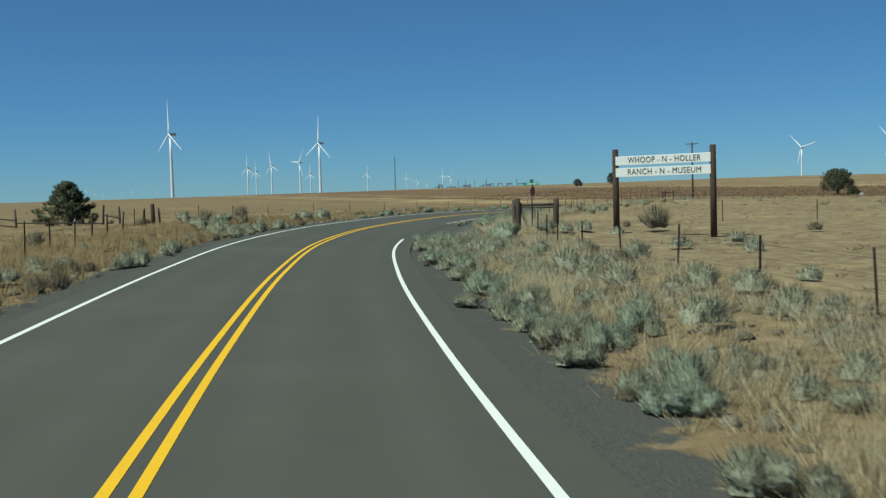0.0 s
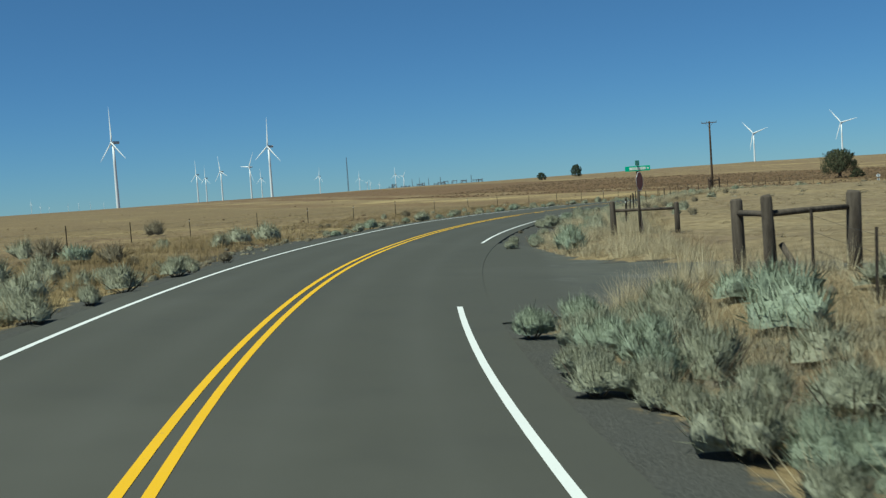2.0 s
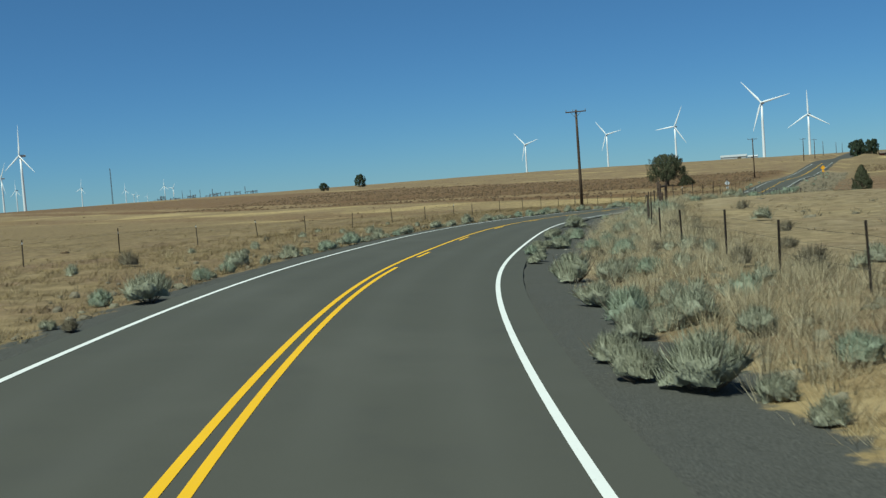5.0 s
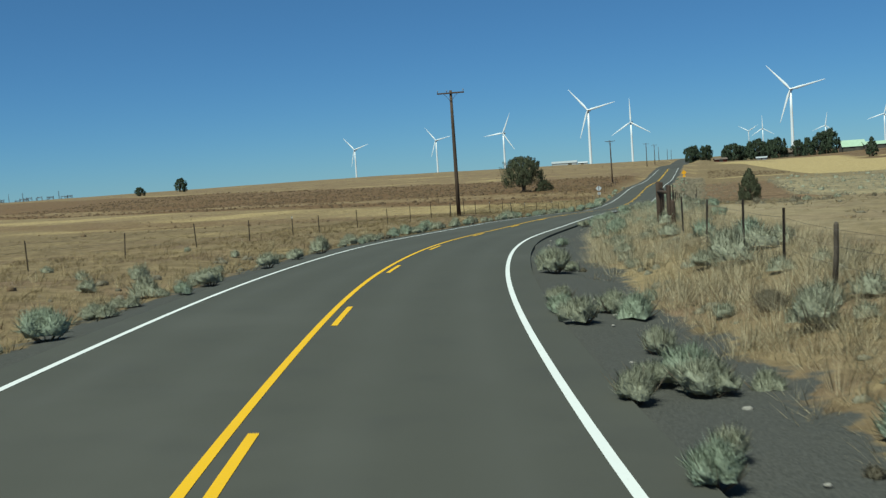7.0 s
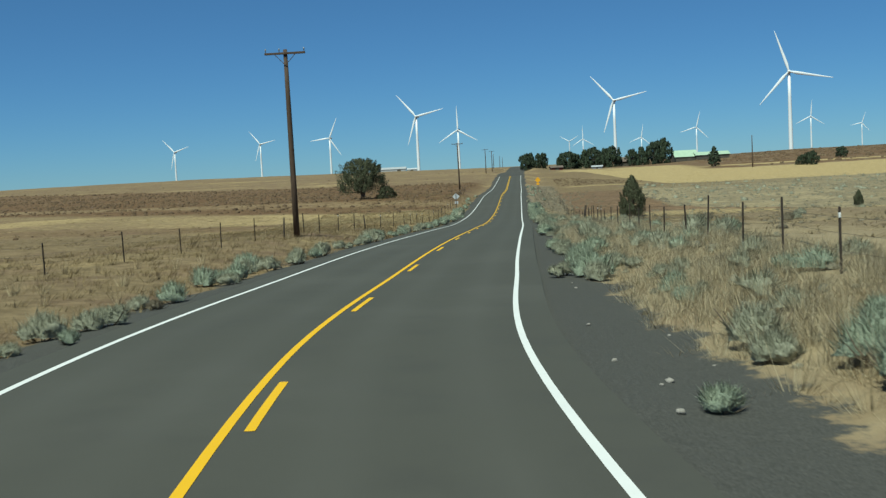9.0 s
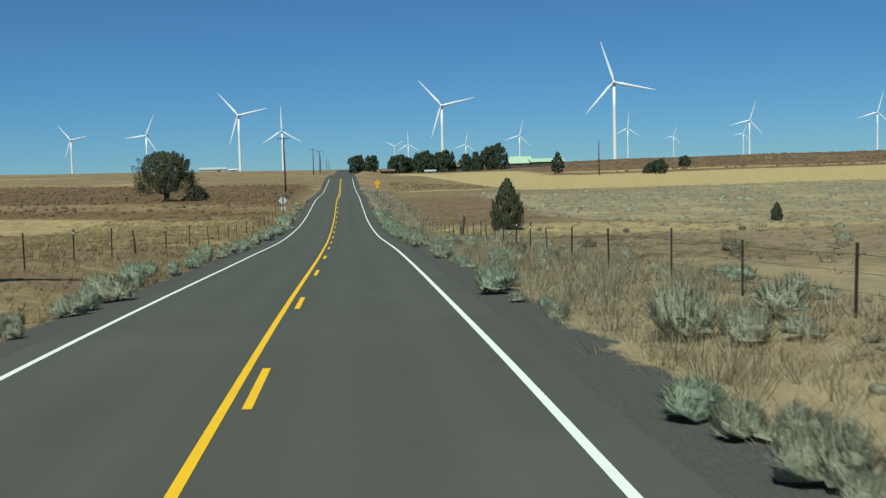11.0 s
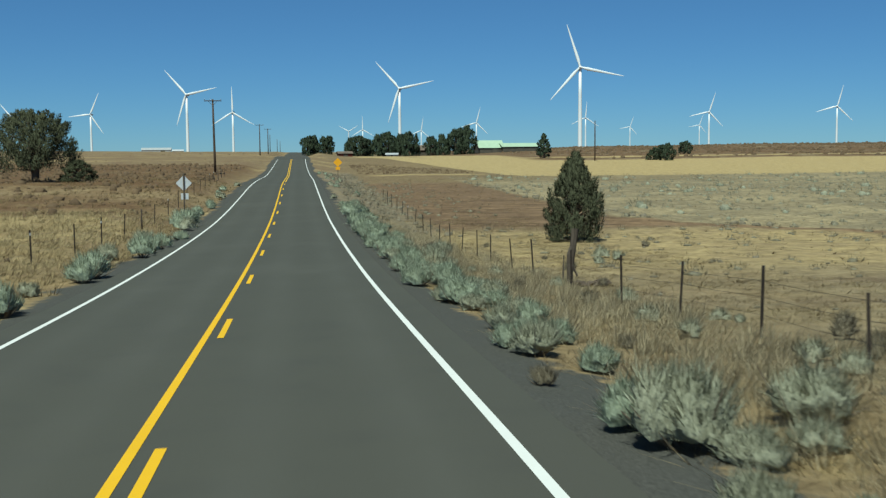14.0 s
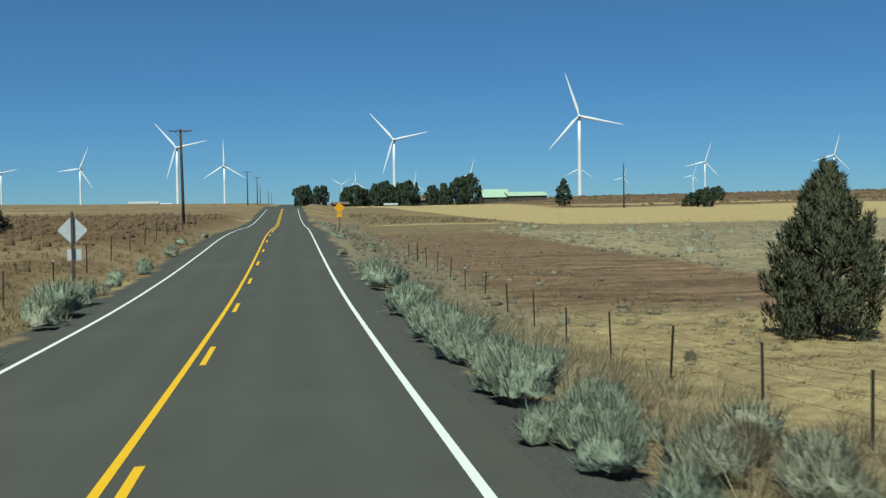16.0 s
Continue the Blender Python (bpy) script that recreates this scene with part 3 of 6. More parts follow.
def build_road():
    me = strip("road", 0, RS[-1], -PAVE, PAVE, 0, M_ASPHALT, 1.5, 28, 0.25)
    n = len(me.vertices)
    co = np.empty(n * 3, np.float32)
    me.vertices.foreach_get("co", co)
    u = lateral(co[0::3], co[1::3])[1]
    w = me.attributes.new("wear", 'FLOAT', 'POINT')      # polished wheel tracks
    w.data.foreach_set("value", sum(0.45 * np.exp(-((u - q) / 0.34)**2) for q in (-2.75, -1.05, 1.05, 2.75)).astype(np.float32))
    road = new("road", me)
    tagged(road, "two-lane grey asphalt road with fresh painted lines", "road", kind="structure")
    s_end, s_new = station(-42.6), station(-21.9)
    s_pass = station(13.5)
    part("edge_line", strip("edge_line", 0, RS[-1], -W - 0.06, -W + 0.06, 0.006, M_WHITE), road, "white painted edge line")
    part("edge_line", strip("edge_line", 0, s_end, W - 0.06, W + 0.06, 0.006, M_WHITE), road, "white painted edge line")
    part("edge_line", strip("edge_line", s_new, RS[-1], W - 0.06, W + 0.06, 0.006, M_WHITE), road, "white painted edge line")
    part("centre_line", strip("centre_line", 0, RS[-1], -0.20, -0.08, 0.006, M_YELLOW), road, "solid yellow painted centre line")
    part("centre_line", strip("centre_line", 0, s_pass, 0.08, 0.20, 0.006, M_YELLOW), road, "solid yellow painted centre line")
    s_stop = station(262)
    part("centre_line", strip("centre_line", s_stop, RS[-1], 0.08, 0.20, 0.006, M_YELLOW), road, "solid yellow painted centre line")
    s = station(18.2)
    while s < s_stop - 4:
        part("dash", strip("dash", s, s + 3.05, 0.08, 0.20, 0.006, M_YELLOW, 0.6), road, "yellow painted dash")
        s += 11.75
    return road


def build_apron():
    g = Geo()
    near, far = spline([(*p, 0) for p in APRON_NEAR], 1.5), spline([(*p, 0) for p in APRON_FAR], 1.5)
    t = np.linspace(0, 1, 46)
    idx = lambda P: np.stack([np.interp(t, np.linspace(0, 1, len(P)), P[:, k]) for k in (0, 1)], 1)
    A, B = idx(near), idx(far)
    n = 40
    V = np.concatenate([A + (B - A) * k / n for k in range(n + 1)])
    s, u = lateral(V[:, 0], V[:, 1])
    z = apron_height(V[:, 0], V[:, 1], s, u) - 0.012
    m = len(t)
    i = np.arange(n)[:, None] * m + np.arange(m - 1)
    F = np.stack([i, i + m, i + m + 1, i + 1], -1).reshape(-1, 4)
    V = np.column_stack([V, z])
    k, j = len(V), np.arange(m - 1)
    A1, B1 = V[:m].copy(), V[-m:].copy()
    V = np.concatenate([V, A1, B1, A1 - [0, 0, 0.4], B1 - [0, 0, 0.4]])
    j = k + j
    F = np.concatenate([F, np.stack([j + 2 * m, j + 2 * m + 1, j + 1, j], 1), np.stack([j + m, j + m + 1, j + 3 * m + 1, j + 3 * m], 1)])
    me = array_mesh("side_road", V, F, M_APRON)
    w = me.attributes.new("worn", 'FLOAT', 'POINT')
    s, u = lateral(V[:, 0], V[:, 1])
    w.data.foreach_set("value", (smooth(u, 6.0, 6.8) + 0.0 * s).astype(np.float32))
    ob = new("side_road", me)
    tagged(ob, "worn asphalt mouth of a side road joining the highway", "road", kind="structure")


build_ground()
build_road()
build_apron()


# ---- wind turbines ----
def blade_mesh(L):
    """A tapered, twisted blade along +Z from its root, chord across X."""
    g = Geo()
    vs, fs, n = [], [], 8
    rows = [(0, 1.0, 1.0, 0), (0.05, 1.0, 1.0, 0), (0.18, 1.75, 0.55, 14), (0.35, 1.45, 0.36, 9), (0.6, 1.0, 0.22, 4), (0.85, 0.6, 0.13, 1), (0.97, 0.3, 0.07, 0), (1.0, 0.06, 0.03, 0)]
    for t, chord, thick, tw in rows:
        w = radians(tw)
        for k in range(n):
            a = 2 * math.pi * k / n
            x, y = math.cos(a) * chord + (chord - 1) * 0.45, math.sin(a) * thick
            vs.append((x * math.cos(w) - y * math.sin(w), x * math.sin(w) + y * math.cos(w), t * L))
    for i in range(len(rows) - 1):
        for k in range(n):
            k2 = (k + 1) % n
            fs.append((i * n + k, i * n + k2, (i + 1) * n + k2, (i + 1) * n + k))
    fs.append(tuple((len(rows) - 1) * n + k for k in range(n)))
    return g.add(vs, fs).mesh("blade", M_TURBINE, True)


HUB = 84.0
TOWER = Geo().tube([(0, 0, -30), (0, 0, 0), (0, 0, 28), (0, 0, 56), (0, 0, HUB - 2)], [2.35, 2.3, 2.05, 1.75, 1.45], 16).mesh("tower", M_TURBINE, True)
NACELLE = Geo().box((0, 3.6, HUB), (3.4, 9.4, 3.6), None, 0.7).mesh("nacelle", M_NACELLE)
SPINNER = Geo().tube([(0, -3.9, HUB), (0, -3.4, HUB), (0, -2.4, HUB), (0, -1.0, HUB)], [0.3, 1.1, 1.6, 1.7], 12).mesh("spinner", M_TURBINE, True)
BLADE = blade_mesh(46.5)
ROTOR_AZ = 195.0                                  # where the rotors face, clockwise from +Y


def turbine(x, y, hub_z, size, phase, face=None):
    az = ROTOR_AZ if face is None else face
    m = Matrix.Translation((x, y, hub_z - HUB * size)) @ Matrix.Rotation(radians(180 - az), 4, 'Z') @ Matrix.Scale(size, 4)
    t = thing("wind_turbine", m, "white three-bladed wind turbine on a tubular steel tower", "wind turbine", "wind turbines on the plain")
    part("tower", TOWER, t)
    part("nacelle", NACELLE, t, "grey nacelle box")
    part("spinner", SPINNER, t)
    for k in range(3):
        part("blade", BLADE, t, "", Matrix.Translation((0, -2.3, HUB)) @ Matrix.Rotation(radians(phase + 120 * k), 4, 'Y'))
    return t


NEAR_TURBINES = [
    (-1099, 840, 87, 0), (-1184, 1212, 85.7, 5), (-894, 2698, 85.5, 75), (-688, 2754, 96, 80), (-430, 2326, 86, 25), (-179, 1700, 89, 79),
    (-143, 2136, 81.4, 0), (109, 1529, 86.7, 79), (273, 1236, 90.5, 103), (907, 2512, 93.9, 18), (1122, 2328, 97.9, 15),
]
for x, y, z, ph in NEAR_TURBINES:
    turbine(x, y, z, 1.0, ph)
FAR_TURBINES = [
    (-2508, 2262, 90, 1.00, 0), (-3028, 2780, 94, 1.00, 0), (-2256, 2125, 88, 1.00, -10), (-2031, 2016, 89, 1.00, 35), (-3015, 3063, 84, 0.93, 0),
    (-2846, 3220, 77, 0.82, 10), (-2724, 3323, 59, 0.66, 0), (-2701, 3342, 37, 0.41, 60), (-2610, 3414, 64, 0.71, 0), (-2584, 3433, 54, 0.66, 40),
    (-3574, 2397, 42, 0.38, 0), (-3556, 2424, 28, 0.27, 20), (189, 3914, 92, 1.00, 0), (160, 4400, 97, 0.99, 60), (393, 3898, 87, 1.00, 10),
    (469, 3149, 91, 1.00, 15), (800, 3205, 106, 1.00, 5), (1276, 4316, 107, 0.93, 20),
]
for x, y, z, k, ph in FAR_TURBINES:
    turbine(x, y, z, k, ph)
turbine(1531, 4229, 110, 0.93, 20)
for x, y, z, k, ph in ((-3538, 2449, 24, 0.24, 0), (-3500, 2506, 27, 0.24, 35), (-3480, 2540, 30, 0.24, 70), (-3450, 2570, 26, 0.2, 15), (-3420, 2610, 25, 0.22, 50), (-2660, 3370, 30, 0.36, 20), (-2690, 3350, 36, 0.4, 95)):
    turbine(x, y, z, k, ph)


# ---- poles ----
def utility_pole(x, y, z0, top, arm=True, lean=(0.0, 0.0), brace=True):
    m = Matrix.Translation((x, y, z0)) @ Matrix.Rotation(radians(2.0), 4, 'Z')
    t = thing("utility_pole", m, "weathered brown wooden utility pole" + (" with a crossarm" if arm else " without a crossarm"), "utility pole", "poles along the road")
    h = top - z0
    lx, ly = lean
    part("shaft", Geo().tube([(0, 0, -0.6), (lx * 0.3, ly * 0.3, h * 0.3), (lx * 0.7, ly * 0.7, h * 0.7), (lx, ly, h)], [0.19, 0.175, 0.15, 0.12], 10).mesh("shaft", M_POLE, True), t)
    if not arm:
        return t
    part("crossarm", Geo().box((lx, ly - 0.16, h - 0.25), (2.5, 0.10, 0.13), None, 0.012).mesh("crossarm", M_POLE), t)
    if brace:
        for sgn in (-1, 1):
            part("brace", Geo().tube([(lx + sgn * 0.02, ly - 0.17, h - 0.95), (lx + sgn * 0.62, ly - 0.17, h - 0.32)], [0.022, 0.022], 6).mesh("brace", M_POLE), t)
    for xx in (-1.18, -0.35, 1.18):
        part("insulator", Geo().tube([(lx + xx, ly - 0.16, h - 0.19), (lx + xx, ly - 0.16, h - 0.08), (lx + xx, ly - 0.16, h - 0.06), (lx + xx, ly - 0.16, h + 0.06)],
                                     [0.02, 0.02, 0.055, 0.035], 8).mesh("insulator", M_INSULATOR, True), t, "glazed insulator")
    return t


utility_pole(-26.29, 106.85, land1(-26.29, 106.85), 10.15, True, (-0.05, 0.1))
utility_pole(-27.6, 288.0, land1(-27.6, 288.0), 8.6, True, (-0.1, 0))
for x, y, top in ((-28.4, 470.5, 10.3), (-27.8, 529.5, 10.5), (-30.5, 640.0, 10.5), (-31.0, 795.0, 10.9), (-31.5, 900.0, 11.2)):
    utility_pole(x, y, land1(x, y) - 0.3, top, y < 600, (0, 0), False)
utility_pole(64.2, 414.7, land1(64.2, 414.7), 9.2, False)


# ---- ranch sign ----
def letters(text, height, width, mat):
    """Painted capitals, one mesh, centred, facing -Y."""
    cu = bpy.data.curves.new("lettering", 'FONT')
    cu.body, cu.size, cu.align_x, cu.align_y, cu.extrude = text, height * 1.38, 'CENTER', 'CENTER', 0.004
    cu.offset = 0.0
    cu.space_character = 1.08
    tmp = bpy.data.objects.new("lettering", cu)
    scene.collection.objects.link(tmp)
    bpy.context.view_layer.update()
    me = bpy.data.meshes.new_from_object(tmp.evaluated_get(bpy.context.evaluated_depsgraph_get()))
    bpy.data.objects.remove(tmp)
    xs = [v.co.x for v in me.vertices]
    k = width / (max(xs) - min(xs))
    me.transform(Matrix.Rotation(radians(90), 4, 'X') @ Matrix.Diagonal((k, 1, 1, 1)))
    root = list(range(len(me.vertices)))              # one mesh for each letter

    def find(i):
        while root[i] != i:
            root[i] = root[root[i]]
            i = root[i]
        return i

    for e in me.edges:
        root[find(e.vertices[0])] = find(e.vertices[1])
    groups = {}
    for p in me.polygons:
        groups.setdefault(find(p.vertices[0]), []).append(list(p.vertices))
    out = []
    for polys in groups.values():
        ids = sorted({i for p in polys for i in p})
        num = {i: k for k, i in enumerate(ids)}
        one = bpy.data.meshes.new("letter")
        one.from_pydata([me.vertices[i].co[:] for i in ids], [], [[num[i] for i in p] for p in polys])
        one.materials.append(mat)
        out.append(one)
    return out


def ranch_sign():
    a, b = Vector((35.21, -38.02)), Vector((39.85, -37.4))
    z0, z1 = land1(*a), land1(*b)
    d = b - a
    m = Matrix.Translation((*((a + b) / 2), 0)) @ Matrix.Rotation(math.atan2(d.y, d.x), 4, 'Z')
    t = thing("ranch_sign", m, "roadside sign of two white boards between dark wooden posts", "sign")
    L = d.length
    for x, z, top in ((-L / 2, z0, 4.27), (L / 2, z1, 4.30)):
        part("post", Geo().tube([(x, 0, z - 0.5), (x, 0, z + 2), (x, 0, top - 0.03), (x, 0, top)], [0.155, 0.15, 0.145, 0.12], 12).mesh("post", M_DARKPOST, True), t)
    for z, txt, w in ((3.72, "WHOOP - N - HOLLER", 3.5), (3.17, "RANCH - N - MUSEUM", 3.5)):
        bd = part("board", Geo().box((0, -0.13, z), (L - 0.12, 0.05, 0.42), Matrix.Rotation(radians(-0.3), 4, 'Y'), 0.008).mesh("board", M_SIGNWHITE), t, "white painted board")
        for me in letters(txt, 0.28, w, M_BLACK):
            part("letter", me, bd, "black painted capital", Matrix.Translation((0.08, -0.162, z)))
    return t


ranch_sign()


# ---- stop sign with street names ----
def stop_sign():
    x, y = 18.74, -19.75
    z = land1(x, y)
    m = Matrix.Translation((x, y, z)) @ Matrix.Rotation(radians(28), 4, 'Z')
    t = thing("stop_sign", m, "red stop sign on a wooden post under green street name blades", "sign")
    part("post", Geo().tube([(0, 0, -0.4), (0, 0, 1.3), (0.01, 0, 2.76 - z)], [0.06, 0.055, 0.05], 10).mesh("post", M_POST, True), t, "grey wooden post")
    R = 0.38
    oc = [(R / math.cos(math.pi / 8) * math.cos(math.pi / 8 + k * math.pi / 4), R / math.cos(math.pi / 8) * math.sin(math.pi / 8 + k * math.pi / 4)) for k in range(8)]
    turn = Matrix.Translation((0.062, -0.033, 2.32 - z)) @ Matrix.Rotation(radians(66), 4, 'Z') @ Matrix.Rotation(radians(90), 4, 'X')
    pl = part("octagon", Geo().prism(oc, 0.006, turn).mesh("octagon", M_SIGNRED), t, "red octagon seen nearly edge-on")
    ring = Geo()
    for k in range(8):
        (x0, y0), (x1, y1) = oc[k], oc[(k + 1) % 8]
        ring.tube([turn @ Vector((x0 * 0.95, y0 * 0.95, 0.006)), turn @ Vector((x1 * 0.95, y1 * 0.95, 0.006))], [0.012, 0.012], 4)
    part("border", ring.mesh("border", M_SIGNWHITE), pl, "white border")
    bl = part("name_blade", Geo().box((0.02, -0.07, 2.83 - z), (0.98, 0.012, 0.20), None, 0.003).mesh("name_blade", M_SIGNGREEN), t, "green street name blade")
    bar = Geo()
    xx = -0.30
    for w in (0.10, 0.05, 0.04, 0.06, 0.10, 0.06, 0.06, 0.05):
        bar.box((xx + w / 2, -0.079, 2.83 - z), (w, 0.005, 0.105))
        xx += w + 0.016
    bar.box((0.42, -0.079, 2.83 - z), (0.07, 0.005, 0.06))
    part("lettering", bar.mesh("lettering", M_SIGNWHITE), bl, "white bars of lettering")
    part("name_blade", Geo().box((0.02, 0, 3.05 - z), (0.012, 0.62, 0.20), Matrix.Rotation(radians(-18), 4, 'Z'), 0.003).mesh("name_blade", M_SIGNGREEN), t, "green street name blade seen edge-on")
    part("bracket", Geo().box((0.02, -0.03, 2.94 - z), (0.05, 0.09, 0.05), None, 0.006).mesh("bracket", M_GALV), t)
    return t


stop_sign()


def diamond_sign():
    x, y = -22.75, 201.7
    z = land1(x, y)
    t = thing("warning_sign", Matrix.Translation((x, y, z)) @ Matrix.Rotation(radians(4), 4, 'Z'), "bare metal back of a diamond warning sign on a post", "sign")
    part("post", Geo().box((0, 0, 1.35), (0.10, 0.10, 3.9), None, 0.012).mesh("post", M_POST), t)
    part("panel", Geo().prism([(0.50, 0.04), (0.04, 0.50), (-0.04, 0.50), (-0.50, 0.04), (-0.50, -0.04), (-0.04, -0.50), (0.04, -0.50), (0.50, -0.04)], 0.006,
                              Matrix.Translation((0, 0.06, 2.62)) @ Matrix.Rotation(radians(90), 4, 'X')).mesh("panel", M_GALV), t, "galvanised diamond panel")
    part("plate", Geo().box((0.04, 0.06, 1.72), (0.5, 0.006, 0.42), None, 0.002).mesh("plate", M_GALV), t, "galvanised lower plate")
    return t


def yellow_sign():
    x, y = -9.74, 286.9
    z = land1(x, y)
    t = thing("warning_sign", Matrix.Translation((x, y, z)), "yellow diamond warning sign with a plate below", "sign")
    part("post", Geo().box((0, 0, 0.9), (0.10, 0.10, 3.6), None, 0.012).mesh("post", M_POST), t)
    k = 0.62
    part("panel", Geo().prism([(k, 0.04), (0.04, k), (-0.04, k), (-k, 0.04), (-k, -0.04), (-0.04, -k), (0.04, -k), (k, -0.04)], 0.006,
                              Matrix.Translation((0, -0.06, -0.75 - z)) @ Matrix.Rotation(radians(90), 4, 'X')).mesh("panel", M_SIGNYEL), t, "yellow diamond panel")
    part("plate", Geo().box((0, -0.06, -1.62 - z), (0.62, 0.006, 0.45), None, 0.002).mesh("plate", M_SIGNYEL), t, "yellow lower plate")
    return t


diamond_sign()
yellow_sign()


# ---- brace posts and gates ----
def post_geo(x, y, z, h, r, rng, lean=(0, 0), n=9):
    lx, ly = lean
    return Geo().tube([(x, y, z - 0.4), (x + lx * 0.4, y + ly * 0.4, z + h * 0.4), (x + lx * 0.85, y + ly * 0.85, z + h - 0.05), (x + lx, y + ly, z + h)],
                      [r * rng.uniform(1, 1.1), r, r * rng.uniform(0.9, 1.0), r * 0.75], n, True, rng.uniform(0, 1))


def fence_brace(posts, rails, label, seed, mat=M_POST, struts=()):
    """Heavy posts (x, y, height, radius) with rails between pairs of them (i, j, height)."""
    rng = random.Random(seed)
    x0, y0 = posts[0][:2]
    z0 = land1(x0, y0)
    t = thing("fence_brace", Matrix.Translation((x0, y0, z0)), label, "fence")
    tops = []
    for x, y, h, r in posts:
        z = land1(x, y) - z0
        part("post", post_geo(x - x0, y - y0, z, h, r, rng, (rng.uniform(-0.05, 0.05), rng.uniform(-0.05, 0.05))).mesh("post", mat, True), t)
        tops.append((x - x0, y - y0, z))
    for i, j, h, h2 in rails:
        a, b = tops[i], tops[j]
        part("rail", Geo().tube([(a[0], a[1], a[2] + h), ((a[0] + b[0]) / 2, (a[1] + b[1]) / 2, (a[2] + h + b[2] + h2) / 2 + 0.01), (b[0], b[1], b[2] + h2)],
                                [0.065, 0.06, 0.055], 8).mesh("rail", mat, True), t)
    for i, j, f, h, foot in struts:                # leaning struts from a rail to the ground
        a, b = tops[i], tops[j]
        p = [a[k] + (b[k] - a[k]) * f for k in range(3)]
        part("strut", Geo().tube([(p[0], p[1], p[2] + h), (p[0] + foot[0], p[1] + foot[1], p[2] - 0.15)], [0.06, 0.065], 8).mesh("strut", mat, True), t)
    return t


def over(x, y, z):
    return z - land1(x, y)


A, B, C = (29.05, -37.5), (30.1, -38.7), (31.2, -37.0)
fence_brace([(*A, over(*A, 1.98), 0.13), (*B, over(*B, 2.06), 0.12), (*C, over(*C, 2.02), 0.15)], [(0, 1, over(*A, 1.68), over(*B, 1.69)), (1, 2, over(*B, 1.70), over(*C, 1.70))],
            "heavy weathered wooden brace posts with a rail", 3, M_POST, [(1, 2, 0.12, 0.62, (0.5, -0.2))])
fence_brace([(17.25, -19.0, 1.35, 0.115), (16.9, -18.4, 1.3, 0.11), (19.75, -18.4, 1.25, 0.11)], [(1, 0, 1.0, 0.97), (0, 2, 0.95, 1.0)], "weathered wooden corner brace with a horizontal rail and leaning struts", 4, M_POST,
            [(0, 1, 0.35, 0.9, (0.05, -0.35)), (0, 2, 0.42, 0.93, (0.45, -0.75))])
A, B, C = (-5.95, 55.3), (-5.93, 52.7), (-5.5, 51.0)
fence_brace([(*B, over(*B, 1.70), 0.095), (*A, over(*A, 1.62), 0.075), (*C, over(*C, 1.58), 0.085), (-5.36, 50.95, 0.85, 0.09)],
            [(1, 0, over(*A, 1.33), over(*B, 1.33)), (0, 2, over(*B, 1.31), over(*C, 1.31))], "old dark wooden gate posts joined by rails", 5, M_DARKPOST)


def old_post(x, y, h, r, lean, label, seed, mat=M_DARKPOST):
    t = thing("old_post", Matrix.Translation((x, y, land1(x, y))), label, "post")
    part("post", post_geo(0, 0, 0, h, r, random.Random(seed), lean).mesh("post", mat, True), t)
    return t


old_post(-9.9, -30.3, 1.55, 0.17, (-0.1, 0.02), "dark stub of an old wooden post in dry grass", 7)


def crooked_post(x, y):
    """A split, kinked old post with a sawn top, a stub beside it and a short prop at its foot."""
    t = thing("old_post", Matrix.Translation((x, y, land1(x, y))), "crooked weathered wooden post with stones at its foot", "post")
    part("post", Geo().tube([(-0.02, 0, -0.4), (-0.02, 0, 0.35), (0.0, 0.02, 0.72), (0.02, 0.03, 1.02), (0.09, 0.02, 1.30), (0.14, 0.03, 1.62), (0.165, 0.04, 1.89)],
                            [0.125, 0.105, 0.12, 0.145, 0.11, 0.118, 0.125], 7, True, 0.5).mesh("post", M_POST), t)
    part("stub", Geo().tube([(-0.24, 0.05, -0.3), (-0.23, 0.05, 0.5), (-0.21, 0.05, 1.0)], [0.03, 0.028, 0.02], 6).mesh("stub", M_POST), t)
    part("prop", Geo().tube([(0.24, 0.0, 0.30), (0.15, 0.02, 0.5), (0.07, 0.02, 0.68)], [0.035, 0.04, 0.035], 6).mesh("prop", M_POST), t)


crooked_post(-5.86, 161.9)


def rock_pile(x, y, n, spread, size, seed, label):
    rng = random.Random(seed)
    t = thing("stone_heap", Matrix.Translation((x, y, land1(x, y))), label, "stones")
    for k in range(n):
        a, d = rng.uniform(0, 6.28), spread * math.sqrt(rng.random())
        s = size * rng.uniform(0.5, 1.0)
        part("stone", Geo().rock((d * math.cos(a), d * math.sin(a), s * 0.35), (s, s * rng.uniform(0.7, 1.1), s * 0.6), rng, 2).mesh("stone", M_ROCK), t)


rock_pile(-5.1, 161.8, 10, 0.6, 0.24, 11, "low heap of dark stones beside the old post")


# loose stones on the cinder shoulder outside the bend
STONES = [Geo().rock((0, 0, 0.35), (1, 0.8, 0.6), random.Random(k), 2, 0.75).mesh("loose_stone", M_PEBBLE, True) for k in range(4)]
srng = random.Random(19)
for k in range(34):
    p = road_at(np.array([srng.uniform(station(12), station(78))]), np.array([srng.uniform(4.7, 6.6)]))[0]
    r = srng.uniform(0.025, 0.075)
    ob = new("loose_stone", STONES[k % 4])
    ob.matrix_basis = Matrix.Translation((p[0], p[1], land1(p[0], p[1]) - r * 0.2)) @ Matrix.Rotation(srng.uniform(0, 6.28), 4, 'Z') @ Matrix.Diagonal((r, r, r, 1))
    tagged(ob, "small pale stone on the dark gravel shoulder", "stone", "stones on the shoulder")


